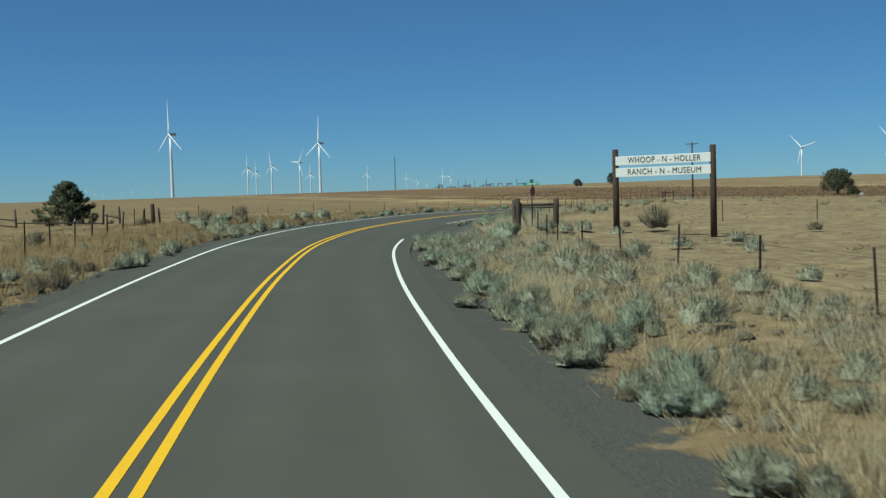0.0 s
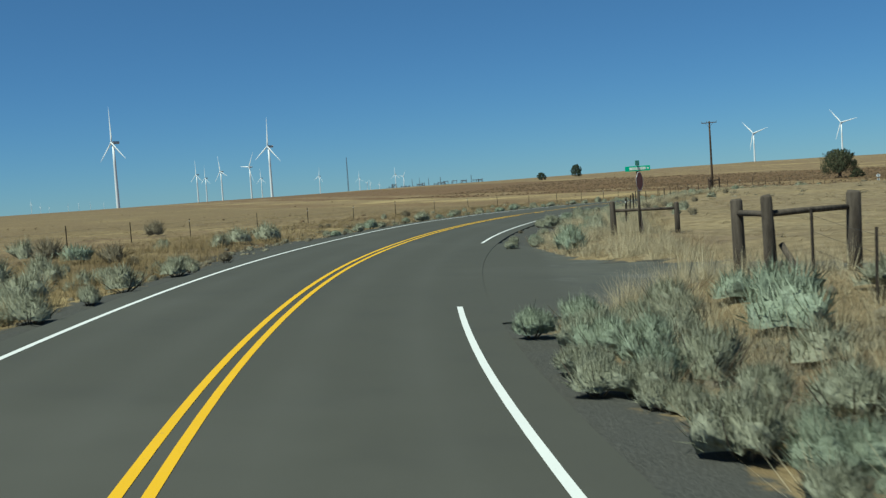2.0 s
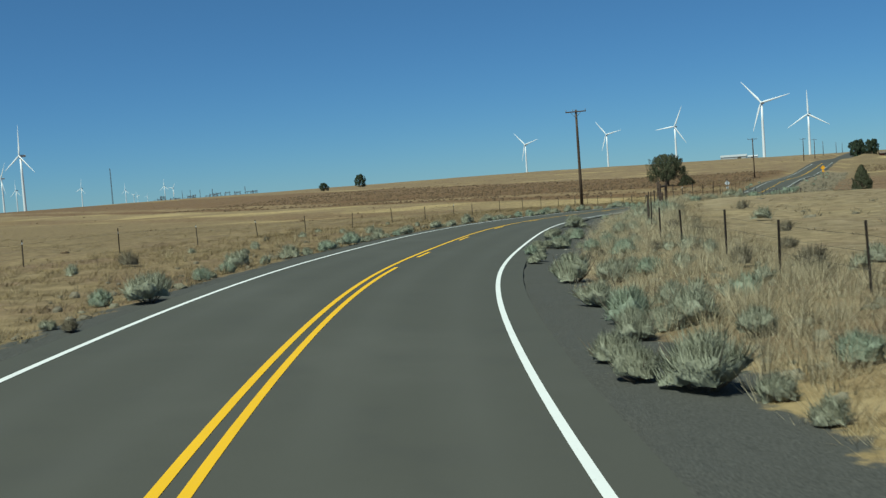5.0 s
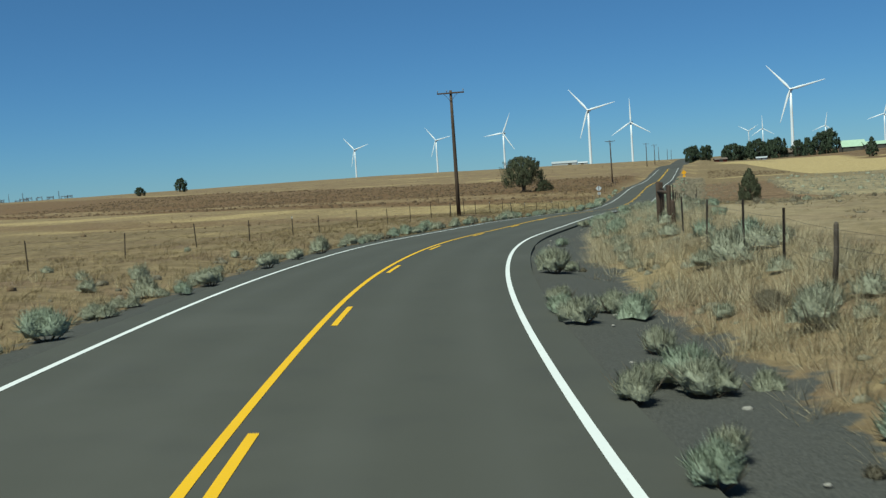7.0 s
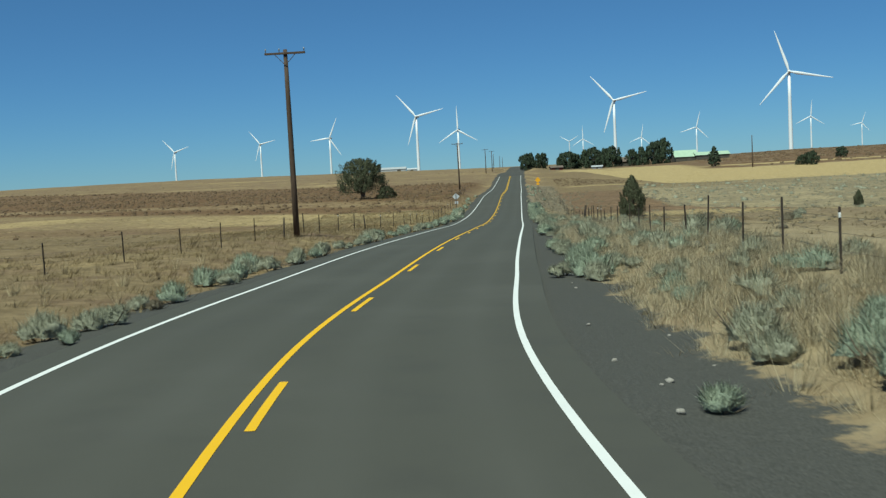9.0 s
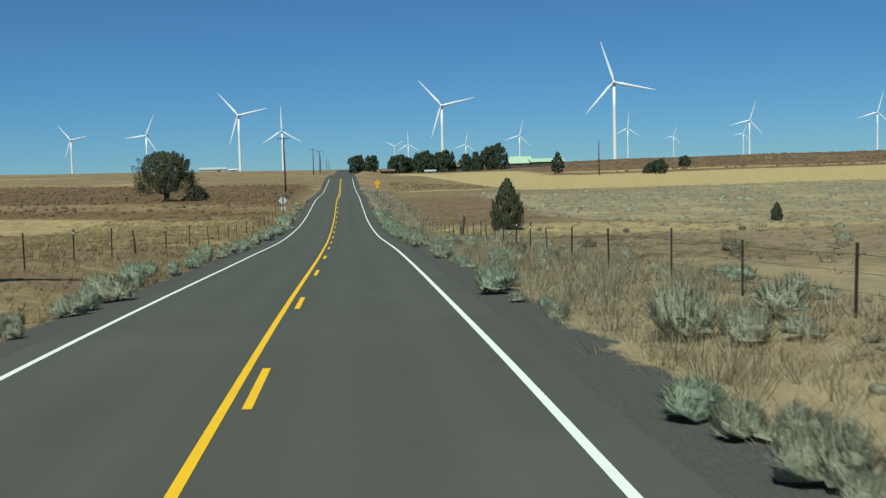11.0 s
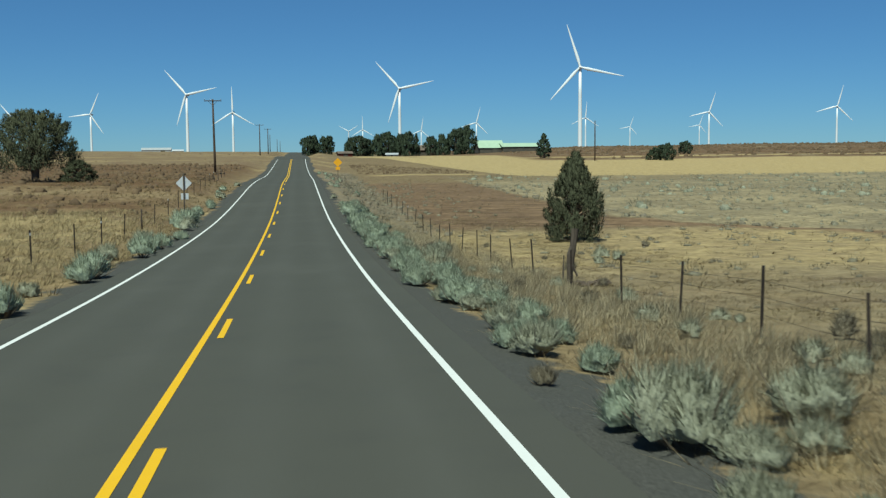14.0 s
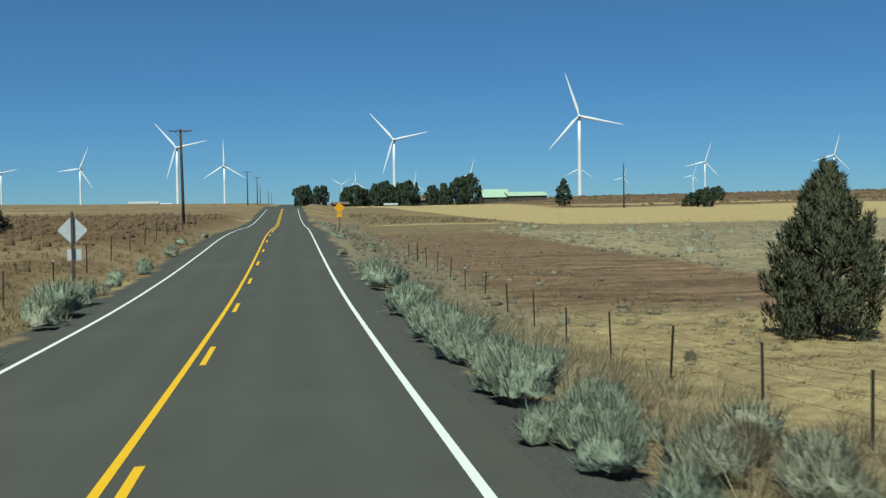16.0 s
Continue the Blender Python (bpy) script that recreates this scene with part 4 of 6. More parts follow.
# corral rails by the juniper at the far side of the road
def corral():
    rng = random.Random(21)
    x0, y0 = -19.0, -37.5
    z0 = land1(x0, y0)
    t = thing("corral_fence", Matrix.Translation((x0, y0, z0)), "broken grey wooden corral fence in dry grass", "fence")
    run = [(-4.0, -3.0), (-1.6, -1.6), (1.2, 0.2), (5.6, 5.0), (7.0, 5.6), (8.2, 6.9), (9.4, 7.6)]
    for i, (x, y) in enumerate(run):
        z = land1(x0 + x, y0 + y) - z0
        part("post", post_geo(x, y, z, rng.uniform(1.1, 1.6), 0.085, rng, (rng.uniform(-0.25, 0.25), rng.uniform(-0.1, 0.1))).mesh("post", M_POST, True), t)
    for (i, j, h) in ((0, 1, 1.0), (0, 1, 0.55), (1, 2, 0.9), (1, 2, 0.4), (2, 3, 0.35), (3, 4, 0.8)):
        a, b = run[i], run[j]
        part("rail", Geo().tube([(*a, h), (*b, h - rng.uniform(0, 0.45))], [0.055, 0.045], 7).mesh("rail", M_POST, True), t)


corral()


# ---- wire fences ----
def t_post_mesh(h):
    g = Geo().box((0, 0, h / 2 - 0.2), (0.050, 0.010, h + 0.4), None, 0.0)
    g.box((0, 0.024, h / 2 - 0.2), (0.010, 0.042, h + 0.4))
    return g.mesh("post", M_STEEL)


TPOST = [t_post_mesh(h) for h in (1.2, 1.28, 1.36)]
TIP = Geo().box((0, 0.008, 0), (0.045, 0.05, 0.10), None, 0.004).mesh("tip", M_POSTTIP)
WOODPOST = [Geo().tube([(0, 0, -0.4), (0.02, 0, 0.6), (0.0, 0.02, 1.15), (0, 0.02, 1.2)], [0.055, 0.05, 0.045, 0.03], 8, True, k).mesh("post", M_POST, True) for k in range(2)]


def wire_fence(stations, off, seed, label, wood=0.12, tips=0.15, sag=0.02):
    """Posts at the given stations of the road, at the lateral places given by off(y), and three wires."""
    rng = random.Random(seed)
    t = thing("wire_fence", Matrix.Identity(4), label, "fence")
    feet = []
    for s in stations:
        y = float(np.interp(s, RS, RC[:, 1]))
        p = road_at(np.array([s]), np.array([off(y) + rng.uniform(-0.05, 0.05)]))[0]
        feet.append((p[0], p[1], land1(p[0], p[1])))
    for p in feet:
        m = Matrix.Translation(p) @ Euler((rng.gauss(0, 0.03), rng.gauss(0, 0.04), rng.uniform(0, 6.28))).to_matrix().to_4x4()
        w = rng.random() < wood
        po = part("post", WOODPOST[rng.randrange(2)] if w else TPOST[rng.randrange(3)], t, "split wooden post" if w else "", m)
        if not w and rng.random() < tips:
            part("tip", TIP, po, "white painted tip", Matrix.Translation((0, 0, 1.12)))
    for h in (0.45, 0.78, 1.08):
        g = Geo()
        for a, b in zip(feet[:-1], feet[1:]):
            mid = [(a[k] + b[k]) / 2 for k in range(3)]
            g.tube([(a[0], a[1], a[2] + h), (mid[0], mid[1], mid[2] + h - sag), (b[0], b[1], b[2] + h)], [0.0036] * 3, 3, False)
        part("wire", g.mesh("wire", M_WIRE), t, "thin weathered wire")
    return t


def off_right(y):
    return float(np.interp(y, [-90, -68, -47, -16, 0, 10, 20, 30, 45, 60, 95, 110, 125, 137, 150, 161, 170, 200, 300],
                           [12.2, 11.6, 10.3, 10.1, 10.3, 9.7, 9.15, 9.1, 9.4, 9.85, 9.87, 9.75, 9.7, 9.76, 10.05, 10.3, 10.45, 10.5, 10.9]))


def off_left(y):
    return float(np.interp(y, [-90, -57, -51, -45, -38, -27, 0, 16, 30, 49, 63, 80, 90, 107, 150, 173, 200, 300],
                           [-9, -9.5, -10, -11.7, -13.8, -17.5, -20.5, -19.8, -18.5, -15.2, -14.6, -13.4, -11.6, -10.6, -8.5, -7.8, -7.4, -9]))


FENCE_BEFORE = [59.7, 65.1, 70.5, 75.9, 81.3, 86.7, 92.1, 97.5, 102.9, 108.3, 113.8, 119.4, 125.1, 129.7, 132.4, 135.7, 138.4]
FENCE_AFTER = [172.4, 178.2, 183, 188.2, 193.3, 198.1, 204.1, 210, 216.4, 219.8, 223, 226.7, 231.5, 236.5, 243.1, 248.5, 253.4, 258.2,
                262.9, 268.4, 273, 278.9, 284, 289.3, 294.6, 301, 307, 311.8, 316.2, 320.6, 324.9, 328.5, 333, 337.1, 341.3, 346.2, 352.1, 358,
                362.5, 367.5, 371.3, 376.1, 380.8, 385.6, 390.2, 395.4, 400.4, 405.8, 411.2, 416.6, 422, 427.4, 432.8]
FENCE_ACROSS = [76.8, 84.6, 92.4, 100.2, 108, 115.8, 123.6, 127.5, 131.8, 138.1, 144.3, 150.7, 155.9, 160.1, 171.8, 180.3, 190, 199.4,
                207.2, 214.8, 222.3, 229.1, 235.3, 240.9, 248.3, 254.9, 260.7, 266.7, 270.8, 276, 280.9, 286.1, 291.4, 297.1, 301.9, 306,
                311.8, 317.5, 322.1, 329.1, 336.2, 343.3, 348.4, 353.7, 359.1, 365.5, 371.3, 377.6, 384, 389.3, 397.1, 404.9, 412.7, 420.5,
                428.3, 436.1, 443.9, 451.7, 459.5, 467.3, 475.1]
wire_fence(FENCE_BEFORE, off_right, 31, "wire fence on thin rusty steel posts in dry grass", 0.05, 0.03)
wire_fence(FENCE_AFTER, off_right, 32, "wire fence on thin rusty steel posts along the road", 0.03, 0.08)
wire_fence(FENCE_ACROSS, off_left, 33, "wire fence on thin steel posts across the road", 0.08, 0.35)


# a second fence line out in the field by the ranch sign
def field_fence():
    rng = random.Random(41)
    t = thing("wire_fence", Matrix.Identity(4), "sparse wire fence on leaning steel posts out in a field", "fence")
    feet = []
    for k in range(9):
        x, y = 33.0 + 5.6 * k, -20.0 + 0.9 * k + rng.uniform(-0.4, 0.4)
        feet.append((x, y, land1(x, y)))
    for p in feet:
        part("post", TPOST[rng.randrange(3)], t, "", Matrix.Translation(p) @ Euler((rng.gauss(0, 0.05), rng.gauss(0, 0.07), rng.uniform(0, 6))).to_matrix().to_4x4())
    for h in (0.6, 1.05):
        g = Geo()
        for a, b in zip(feet[:-1], feet[1:]):
            g.tube([(a[0], a[1], a[2] + h), (b[0], b[1], b[2] + h)], [0.0026] * 2, 3, False)
        part("wire", g.mesh("wire", M_WIRE), t, "thin weathered wire")


field_fence()


# ---- plants ----
def unit(v):
    return v / (np.linalg.norm(v, axis=-1, keepdims=True) + 1e-9)


def blades(C, D, N, length, width, rng):
    """Slim pointed leaves from C along D, turned with their faces towards N."""
    n = len(C)
    D = unit(D)
    side = unit(np.cross(D, rng.normal(size=(n, 3)) + N * 0.8))
    L = (length * rng.uniform(0.6, 1.3, n))[:, None]
    w = (width * rng.uniform(0.7, 1.3, n))[:, None]
    A, B, T = C + side * w * 0.5, C - side * w * 0.5, C + D * L
    flip = (np.cross(B - A, T - A) * N).sum(1) < 0
    A[flip], B[flip] = B[flip].copy(), A[flip].copy()
    return np.stack([A, B, T], 1).reshape(-1, 3), np.arange(n * 3).reshape(-1, 3)


def foliage_mesh(name, V, F, N, mat):
    """Leaves that take the light as the soft surface of the plant does."""
    me = array_mesh(name, V, F, mat, True)
    N = unit(N)
    me.normals_split_custom_set_from_vertices((N if len(N) == len(V) else np.repeat(N, 3, 0)).astype(np.float32).tolist())
    return me


def mound(seed, rx, ry, h, lobes, around, up_rows, full):
    """The dense inside of a shrub: one rounded, lobed mass that curls under at its foot. Vertices, faces, normals."""
    rng = np.random.default_rng(seed)
    cs = np.column_stack([rng.uniform(-0.62, 0.62, lobes), rng.uniform(-0.62, 0.62, lobes), rng.uniform(0.12, 0.50, lobes)])
    rr = rng.uniform(0.28, 0.48, lobes)
    cs[0], rr[0] = (0, 0, 0.30), 0.56
    th = np.linspace(0.0, 1.72, up_rows)[1:]
    ph = np.arange(around) * 2 * math.pi / around
    T, P = np.meshgrid(th, ph, indexing="ij")
    D = np.concatenate([[[0, 0, 1.0]], np.stack([np.sin(T) * np.cos(P), np.sin(T) * np.sin(P), np.cos(T)], -1).reshape(-1, 3)])
    o = np.array([0, 0, 0.28 * min(1.0, full / 0.75)])
    L = cs - o
    along = D @ L.T
    inside = rr**2 - ((L**2).sum(1) - along**2)
    reach = np.where(inside > 0, along + np.sqrt(np.maximum(inside, 0)), 0.0)
    r = np.maximum(reach.max(1), 0.30) * full * (1 + rng.normal(scale=0.15, size=len(D)))
    V = (o + D * r[:, None]) * np.array([rx, ry, h]) * np.array([1, 1, 1.06])
    V[:, 2] = np.maximum(V[:, 2], -0.04)
    F = [(0, 1 + k, 1 + (k + 1) % around) for k in range(around)]
    for i in range(len(th) - 1):
        for k in range(around):
            a, b = 1 + i * around + k, 1 + i * around + (k + 1) % around
            F += [(a, a + around, b + around), (a, b + around, b)]
    F = np.array(F)
    N = np.zeros_like(V)
    fn = np.cross(V[F[:, 1]] - V[F[:, 0]], V[F[:, 2]] - V[F[:, 0]])
    for k in range(3):
        np.add.at(N, F[:, k], fn)
    return V, F, unit(unit(N) + rng.normal(scale=0.28, size=N.shape))


def bush_parts(seed, leaf, rx, ry, h, n, lobes=7, sprig=0.13, wid=0.02, upward=0.9, rows=(28, 11), full=0.92):
    """A mounded shrub: a lobed dense inside, fine leafy stems all over it, and bare twigs at the foot."""
    rng = np.random.default_rng(seed)
    cv, cf, cn = mound(seed, rx, ry, h, lobes, rows[0], rows[1], full)
    area = np.linalg.norm(np.cross(cv[cf[:, 1]] - cv[cf[:, 0]], cv[cf[:, 2]] - cv[cf[:, 0]]), axis=1) * (0.15 + np.maximum(cn[cf].mean(1)[:, 2] + 0.35, 0))
    k = rng.choice(len(cf), n, p=area / area.sum())
    w = rng.dirichlet((1, 1, 1), n)[:, :, None]
    C, d = (cv[cf[k]] * w).sum(1), unit((cn[cf[k]] * w).sum(1))
    C = C * rng.uniform(0.78, 1.12, n)[:, None]
    grow = d * 1.0 + np.array([0, 0, upward]) + rng.normal(scale=0.4, size=(n, 3))
    soft = unit(d + np.array([0, 0, 0.4]) + rng.normal(scale=0.42, size=(n, 3)))
    V, F = blades(C, grow, soft, sprig, wid, rng)
    foliage = foliage_mesh("foliage", np.concatenate([V, cv]), np.concatenate([F, cf + len(V)]), np.concatenate([np.repeat(soft, 3, 0), cn]), leaf)
    g = Geo()
    for i in range(9):
        a = rng.uniform(0, 6.283)
        e = (math.cos(a) * rx * rng.uniform(0.5, 1.0), math.sin(a) * ry * rng.uniform(0.5, 1.0), h * rng.uniform(0.35, 0.95))
        g.tube([(e[0] * 0.08, e[1] * 0.08, -0.05), (e[0] * 0.6, e[1] * 0.6, e[2] * 0.38), e], [0.02, 0.012, 0.004], 3, False)
    return foliage, g.mesh("brushwood", M_TWIG)


def templates(seed, leaf, rx, ry, h, lobes, sprig, wid, up, count, full=0.92):
    """Rich shapes for plants by the road, and plainer ones for plants farther out."""
    return ([bush_parts(seed + i, leaf, rx, ry, h, 1750, lobes, sprig, wid, up, (22, 9), full) for i in range(count)],
            [bush_parts(seed + 20 + i, leaf, rx, ry, h, 900, lobes, sprig * 1.1, wid * 1.6, up, (16, 6), full) for i in range(3)],
            [bush_parts(seed + 50 + i, leaf, rx, ry, h, 420, lobes, sprig * 1.25, wid * 2.0, up, (12, 5), full) for i in range(3)])


BUSH_KINDS = {"sage": (templates(100, M_SAGE, 0.68, 0.64, 0.66, 8, 0.195, 0.0105, 1.0, 5, 0.68), "sagebrush", "grey-green mounded sagebrush in roadside grass"),
              "rabbit": (templates(200, M_RABBIT, 0.68, 0.64, 0.66, 8, 0.195, 0.0110, 1.0, 5, 0.70), "rabbitbrush", "blue-green rabbitbrush beside the gravel shoulder"),
              "dry": (templates(300, M_DRYBUSH, 0.66, 0.60, 0.60, 8, 0.23, 0.0085, 1.0, 4, 0.50), "dry_bush", "brown half-dead desert bush in dry grass")}
BUSHES = []
FAR_SHRUBS = {k: [] for k in BUSH_KINDS}


def bush(kind, x, y, r, rng, hk=1.0):
    T, name, label = BUSH_KINDS[kind]
    u = lateral(x, y)[1][0]
    near = -7 < u < 7.9 and y < 185
    tier = T[2 if not near else 0 if u > 0 and r > 0.34 else 1]
    fol, tw = tier[rng.randrange(len(tier))]
    k = r / 0.575
    m = Matrix.Translation((x, y, land1(x, y) - 0.03)) @ Matrix.Rotation(rng.uniform(0, 6.28), 4, 'Z') @ Matrix.Diagonal((k, k, k * hk * rng.uniform(0.85, 1.15), 1))
    BUSHES.append((x, y, r))
    if not near:
        FAR_SHRUBS[kind].append((fol, m))
        return
    t = thing(name, m, label, "shrub", "roadside shrubs")
    part("foliage", fol, t)
    part("brushwood", tw, t, "bare grey twigs", None, "stuff")


rng = random.Random(5)
# shrubs with a place of their own: x, y, radius, stretch by stretch
def stand(kind, places, hk=1.0):
    for x, y, r in places:
        bush(kind, x, y, r, rng, hk)


# before the side road, and across from it
stand("sage", ((56.2, -71.4, 0.32), (51.6, -69.6, 0.34), (48.8, -67, 0.32), (54.4, -66.4, 0.27), (51.1, -66.3, 0.3), (47.5, -65.8, 0.4), (51.8, -65.7, 0.6), (52.9, -64.3, 0.56), (45.5, -64.2, 0.38),
               (53.4, -63.5, 0.42), (49.4, -63.5, 0.53), (30, -62.1, 0.42), (30.1, -61.6, 0.47), (26.5, -57.6, 0.54), (43.1, -56, 0.75), (38.2, -55.1, 0.66), (43.2, -53.4, 0.54), (35.5, -53, 0.43),
               (37.4, -51.7, 0.33), (33.2, -49.4, 0.6), (38, -49.3, 0.64), (32.9, -48.8, 0.3), (35, -48.4, 0.85), (37.1, -48.3, 0.26), (31.7, -47.8, 0.32), (33.8, -47.6, 0.7), (30.7, -47.4, 0.52),
               (17.6, -46.4, 0.61), (29.8, -46.3, 0.41), (29.8, -45.7, 0.3),))
stand("sage", ((31.4, -45.7, 0.66), (14.3, -44.6, 0.62), (32.6, -44.4, 0.6), (13.5, -43.8, 0.85), (15.8, -43.6, 0.39), (28.8, -43.6, 0.66), (29.8, -42.6, 0.62), (10, -42.3, 0.85), (28.7, -41.9, 0.6),
               (29.4, -41.4, 0.56), (13.9, -41.1, 0.64), (28.7, -40.6, 0.64), (32.5, -40.1, 0.68), (13, -40.1, 0.31), (33.4, -39.9, 0.54), (8.1, -39.5, 0.68), (34, -39, 0.54),))
stand("rabbit", ((54.5, -72, 0.39), (52.4, -68.6, 0.31), (43.9, -61.5, 0.57), (37.7, -54.4, 0.3), (36.1, -53.2, 0.52), (36.9, -52, 0.4), (35.6, -49.2, 0.53), (35.2, -45.8, 0.16), (30.2, -44.6, 0.66),
               (27.5, -43.5, 0.52), (31.6, -42.3, 0.72), (27.7, -41.9, 0.58), (31, -41.4, 0.74), (30, -40.6, 0.5),))
stand("dry", ((53.5, -71.9, 0.21), (53.8, -68.7, 0.41), (50.3, -68.7, 0.23), (17.7, -57.8, 0.72), (36.6, -54.5, 0.22),))
# from the side road into the bend
stand("sage", ((11.2, -37, 0.6), (10.9, -36.1, 0.44), (31.9, -35.9, 0.6), (-4, -32, 0.8), (0.2, -24.7, 0.64), (14.7, -22.9, 0.33), (-1.8, -21.7, 0.82), (14.4, -20.6, 0.42), (12.6, -19.4, 0.26),
               (-2.1, -19.4, 0.85), (-4.1, -16.8, 0.7), (-0.7, -14.3, 0.19), (-2.7, -13.9, 0.36), (10.4, -12.9, 0.38), (12.9, -11.9, 0.37), (-2.1, -11.9, 0.43), (10.8, -11.8, 0.5),
               (12.1, -10.5, 0.63), (6.3, -4.8, 0.72), (9.1, -4.4, 0.6), (5.4, -4.3, 0.45), (4.7, -3.1, 0.46), (9.5, -3, 0.54), (6.5, -0.8, 0.43), (4.5, -0.5, 0.45), (4.8, 0.6, 0.46),
               (-8.5, 3.1, 0.68), (1.7, 9.4, 0.69), (0.4, 9.8, 0.71),))
stand("rabbit", ((3.9, -35.3, 0.7), (18, -24, 0.88), (13.1, -18.5, 0.41), (-0.3, -16.1, 0.36), (-3.5, -9, 0.56), (8.1, -3.6, 0.47),))
stand("dry", ((1.2, -34.4, 1), (4.8, -34.2, 0.85), (5, -33.5, 0.41), (43.1, -33.4, 0.53), (8.3, -32.1, 0.4), (34.2, -31.9, 1.3), (30.5, -28, 0.48),
               (-0.6, -14.9, 0.22), (8.1, -11.2, 0.21), (-30.5, -2.5, 1.3), (-6.2, -2.2, 0.3),))
# through the bend
stand("sage", ((-0.8, 12.6, 0.36), (-2.8, 16.3, 0.32), (-14.6, 16.3, 0.61), (-2.9, 17.1, 0.3), (0, 18.5, 0.29), (-2.4, 19, 0.24), (-14.8, 20.3, 0.65), (-4, 21, 0.3), (-0.5, 21.5, 0.48),
               (-1.5, 21.6, 0.46), (-5, 23.7, 0.38), (-4.2, 24.2, 0.52), (-3.5, 24.6, 0.33), (-4.9, 24.6, 0.36), (-4.9, 27.2, 0.38), (-2.6, 27.9, 0.55), (-6.4, 30.3, 0.46), (-16.9, 31.7, 0.36),
               (-6, 32, 0.48), (-7.2, 33.6, 0.36), (-17.5, 33.9, 0.33), (-3.5, 36.3, 0.66), (-19, 37.1, 0.6), (-3.8, 37.9, 0.6), (-3, 38.2, 0.62), (-21.7, 38.6, 0.41), (-3.6, 39.3, 0.6),
               (-18.1, 39.3, 0.48), (-8.3, 40.2, 0.58), (-6.2, 40.6, 0.29),))
stand("sage", ((-7.9, 41.2, 0.27), (-5.7, 41.5, 0.2), (-8.5, 41.6, 0.6), (-21, 45.9, 0.3), (-19.2, 46.1, 0.49), (-5.4, 47.1, 0.48), (-19.7, 49.9, 0.43), (-5.5, 51.1, 0.57),
               (-6.2, 53, 0.41), (-20.3, 54.4, 0.6), (-8.6, 57.8, 0.68), (-5.1, 58.1, 0.51), (-21.1, 59.4, 0.29),))
stand("rabbit", ((-0.1, 17.8, 0.52), (-4.1, 20.1, 0.36), (-2.3, 21.9, 0.51), (-1.7, 22.4, 0.47), (-4.4, 24.9, 0.5), (-16, 28.2, 0.56), (-5.5, 31.4, 0.52), (-7, 31.8, 0.4), (-5.4, 34.2, 0.24),
               (-17.4, 36.2, 0.33), (-3.1, 40.2, 0.6), (-8.7, 42.5, 0.55), (-4.2, 43.5, 0.5), (-9.9, 53.7, 0.34), (-7.8, 53.8, 0.57), (-7.7, 55, 0.62), (-20.5, 60.5, 0.28),))
stand("dry", ((-20.2, 16.6, 0.64), (-1.3, 17.7, 0.36), (-1.2, 19.2, 0.31), (-2, 20.5, 0.22), (-2.8, 20.7, 0.18), (-7.6, 41.2, 0.16),))
# out of the bend
stand("sage", ((-7.7, 61.9, 0.55), (-20.9, 63.4, 0.47), (-7.3, 66, 0.38), (-8.3, 68.8, 0.34), (-6.6, 68.2, 0.51), (-8.1, 69.6, 0.45), (-8.6, 69.9, 0.42), (-10.1, 71.7, 0.5), (-11.2, 72.8, 0.3),
               (-11, 73.4, 0.4), (-21.3, 74.2, 0.44), (-7.3, 78.9, 0.57), (-21.6, 80.6, 0.52), (-7.3, 81.1, 0.64), (-23.3, 82.1, 0.38), (-7.9, 81.8, 0.5), (-21.1, 83.2, 0.55), (-10.6, 84, 0.54),
               (-4.7, 82.6, 0.73), (-5.6, 83.4, 0.88), (-10.8, 85.8, 0.45), (-21.3, 88.9, 0.63), (-9.1, 93.1, 0.83), (-7.2, 93.4, 0.68), (-10.8, 103.9, 0.71), (-21.3, 104.7, 0.83), (-9.8, 111.6, 0.39),
               (-9.4, 112.3, 0.4), (-7.9, 113.6, 0.47), (-10.8, 117.3, 0.26),))
stand("sage", ((-9.1, 117.3, 0.52), (-7, 117, 0.41), (-5.6, 120.1, 0.31),))
stand("rabbit", ((-8.8, 64, 0.41), (-10.1, 72.8, 0.85), (-10.4, 77.4, 0.62), (-10.2, 79.5, 0.85), (-9.5, 83.8, 0.79), (-7.3, 84.9, 0.52), (-10.9, 87, 0.6), (-3.8, 86, 0.72), (-11.2, 102.6, 0.7),
               (-10.3, 111.4, 0.36), (-10.4, 114.4, 0.31), (-10.6, 115.1, 0.41), (-10.6, 118.1, 0.34), (-8.1, 118.5, 0.35), (-8.6, 119.5, 0.69), (-10.7, 121.8, 0.59), (-10.6, 123.8, 0.43),), 0.8)
stand("dry", ((-9.7, 63.4, 0.12), (-21, 66.6, 0.34), (-7.4, 67.7, 0.4), (-7.3, 113.5, 0.35), (-7.3, 114.3, 0.42),))
# straight downhill stretch
stand("sage", ((-6.4, 122, 0.42), (-10.6, 127.3, 0.48), (-5.7, 123.9, 0.47), (-10.6, 128.3, 0.45), (-9.8, 128.5, 0.42), (-10.2, 131.8, 0.48), (-10.7, 132.2, 0.19), (-11.2, 134.7, 0.39), (-9.3, 135.3, 0.28),
               (-8.2, 133.6, 0.44), (-6.8, 133.7, 0.5), (-10.8, 137.3, 0.75), (-9.5, 137.1, 0.39), (-7.2, 135.7, 0.38), (-22.2, 139.9, 0.45), (-9, 138.3, 0.63), (-8.3, 136.9, 0.3), (-7, 136.9, 0.39),
               (-11, 143.7, 0.56), (-6.8, 141.4, 0.39), (-10.9, 147.1, 0.43), (-7.4, 149, 0.35), (-11.4, 152.5, 0.36),))
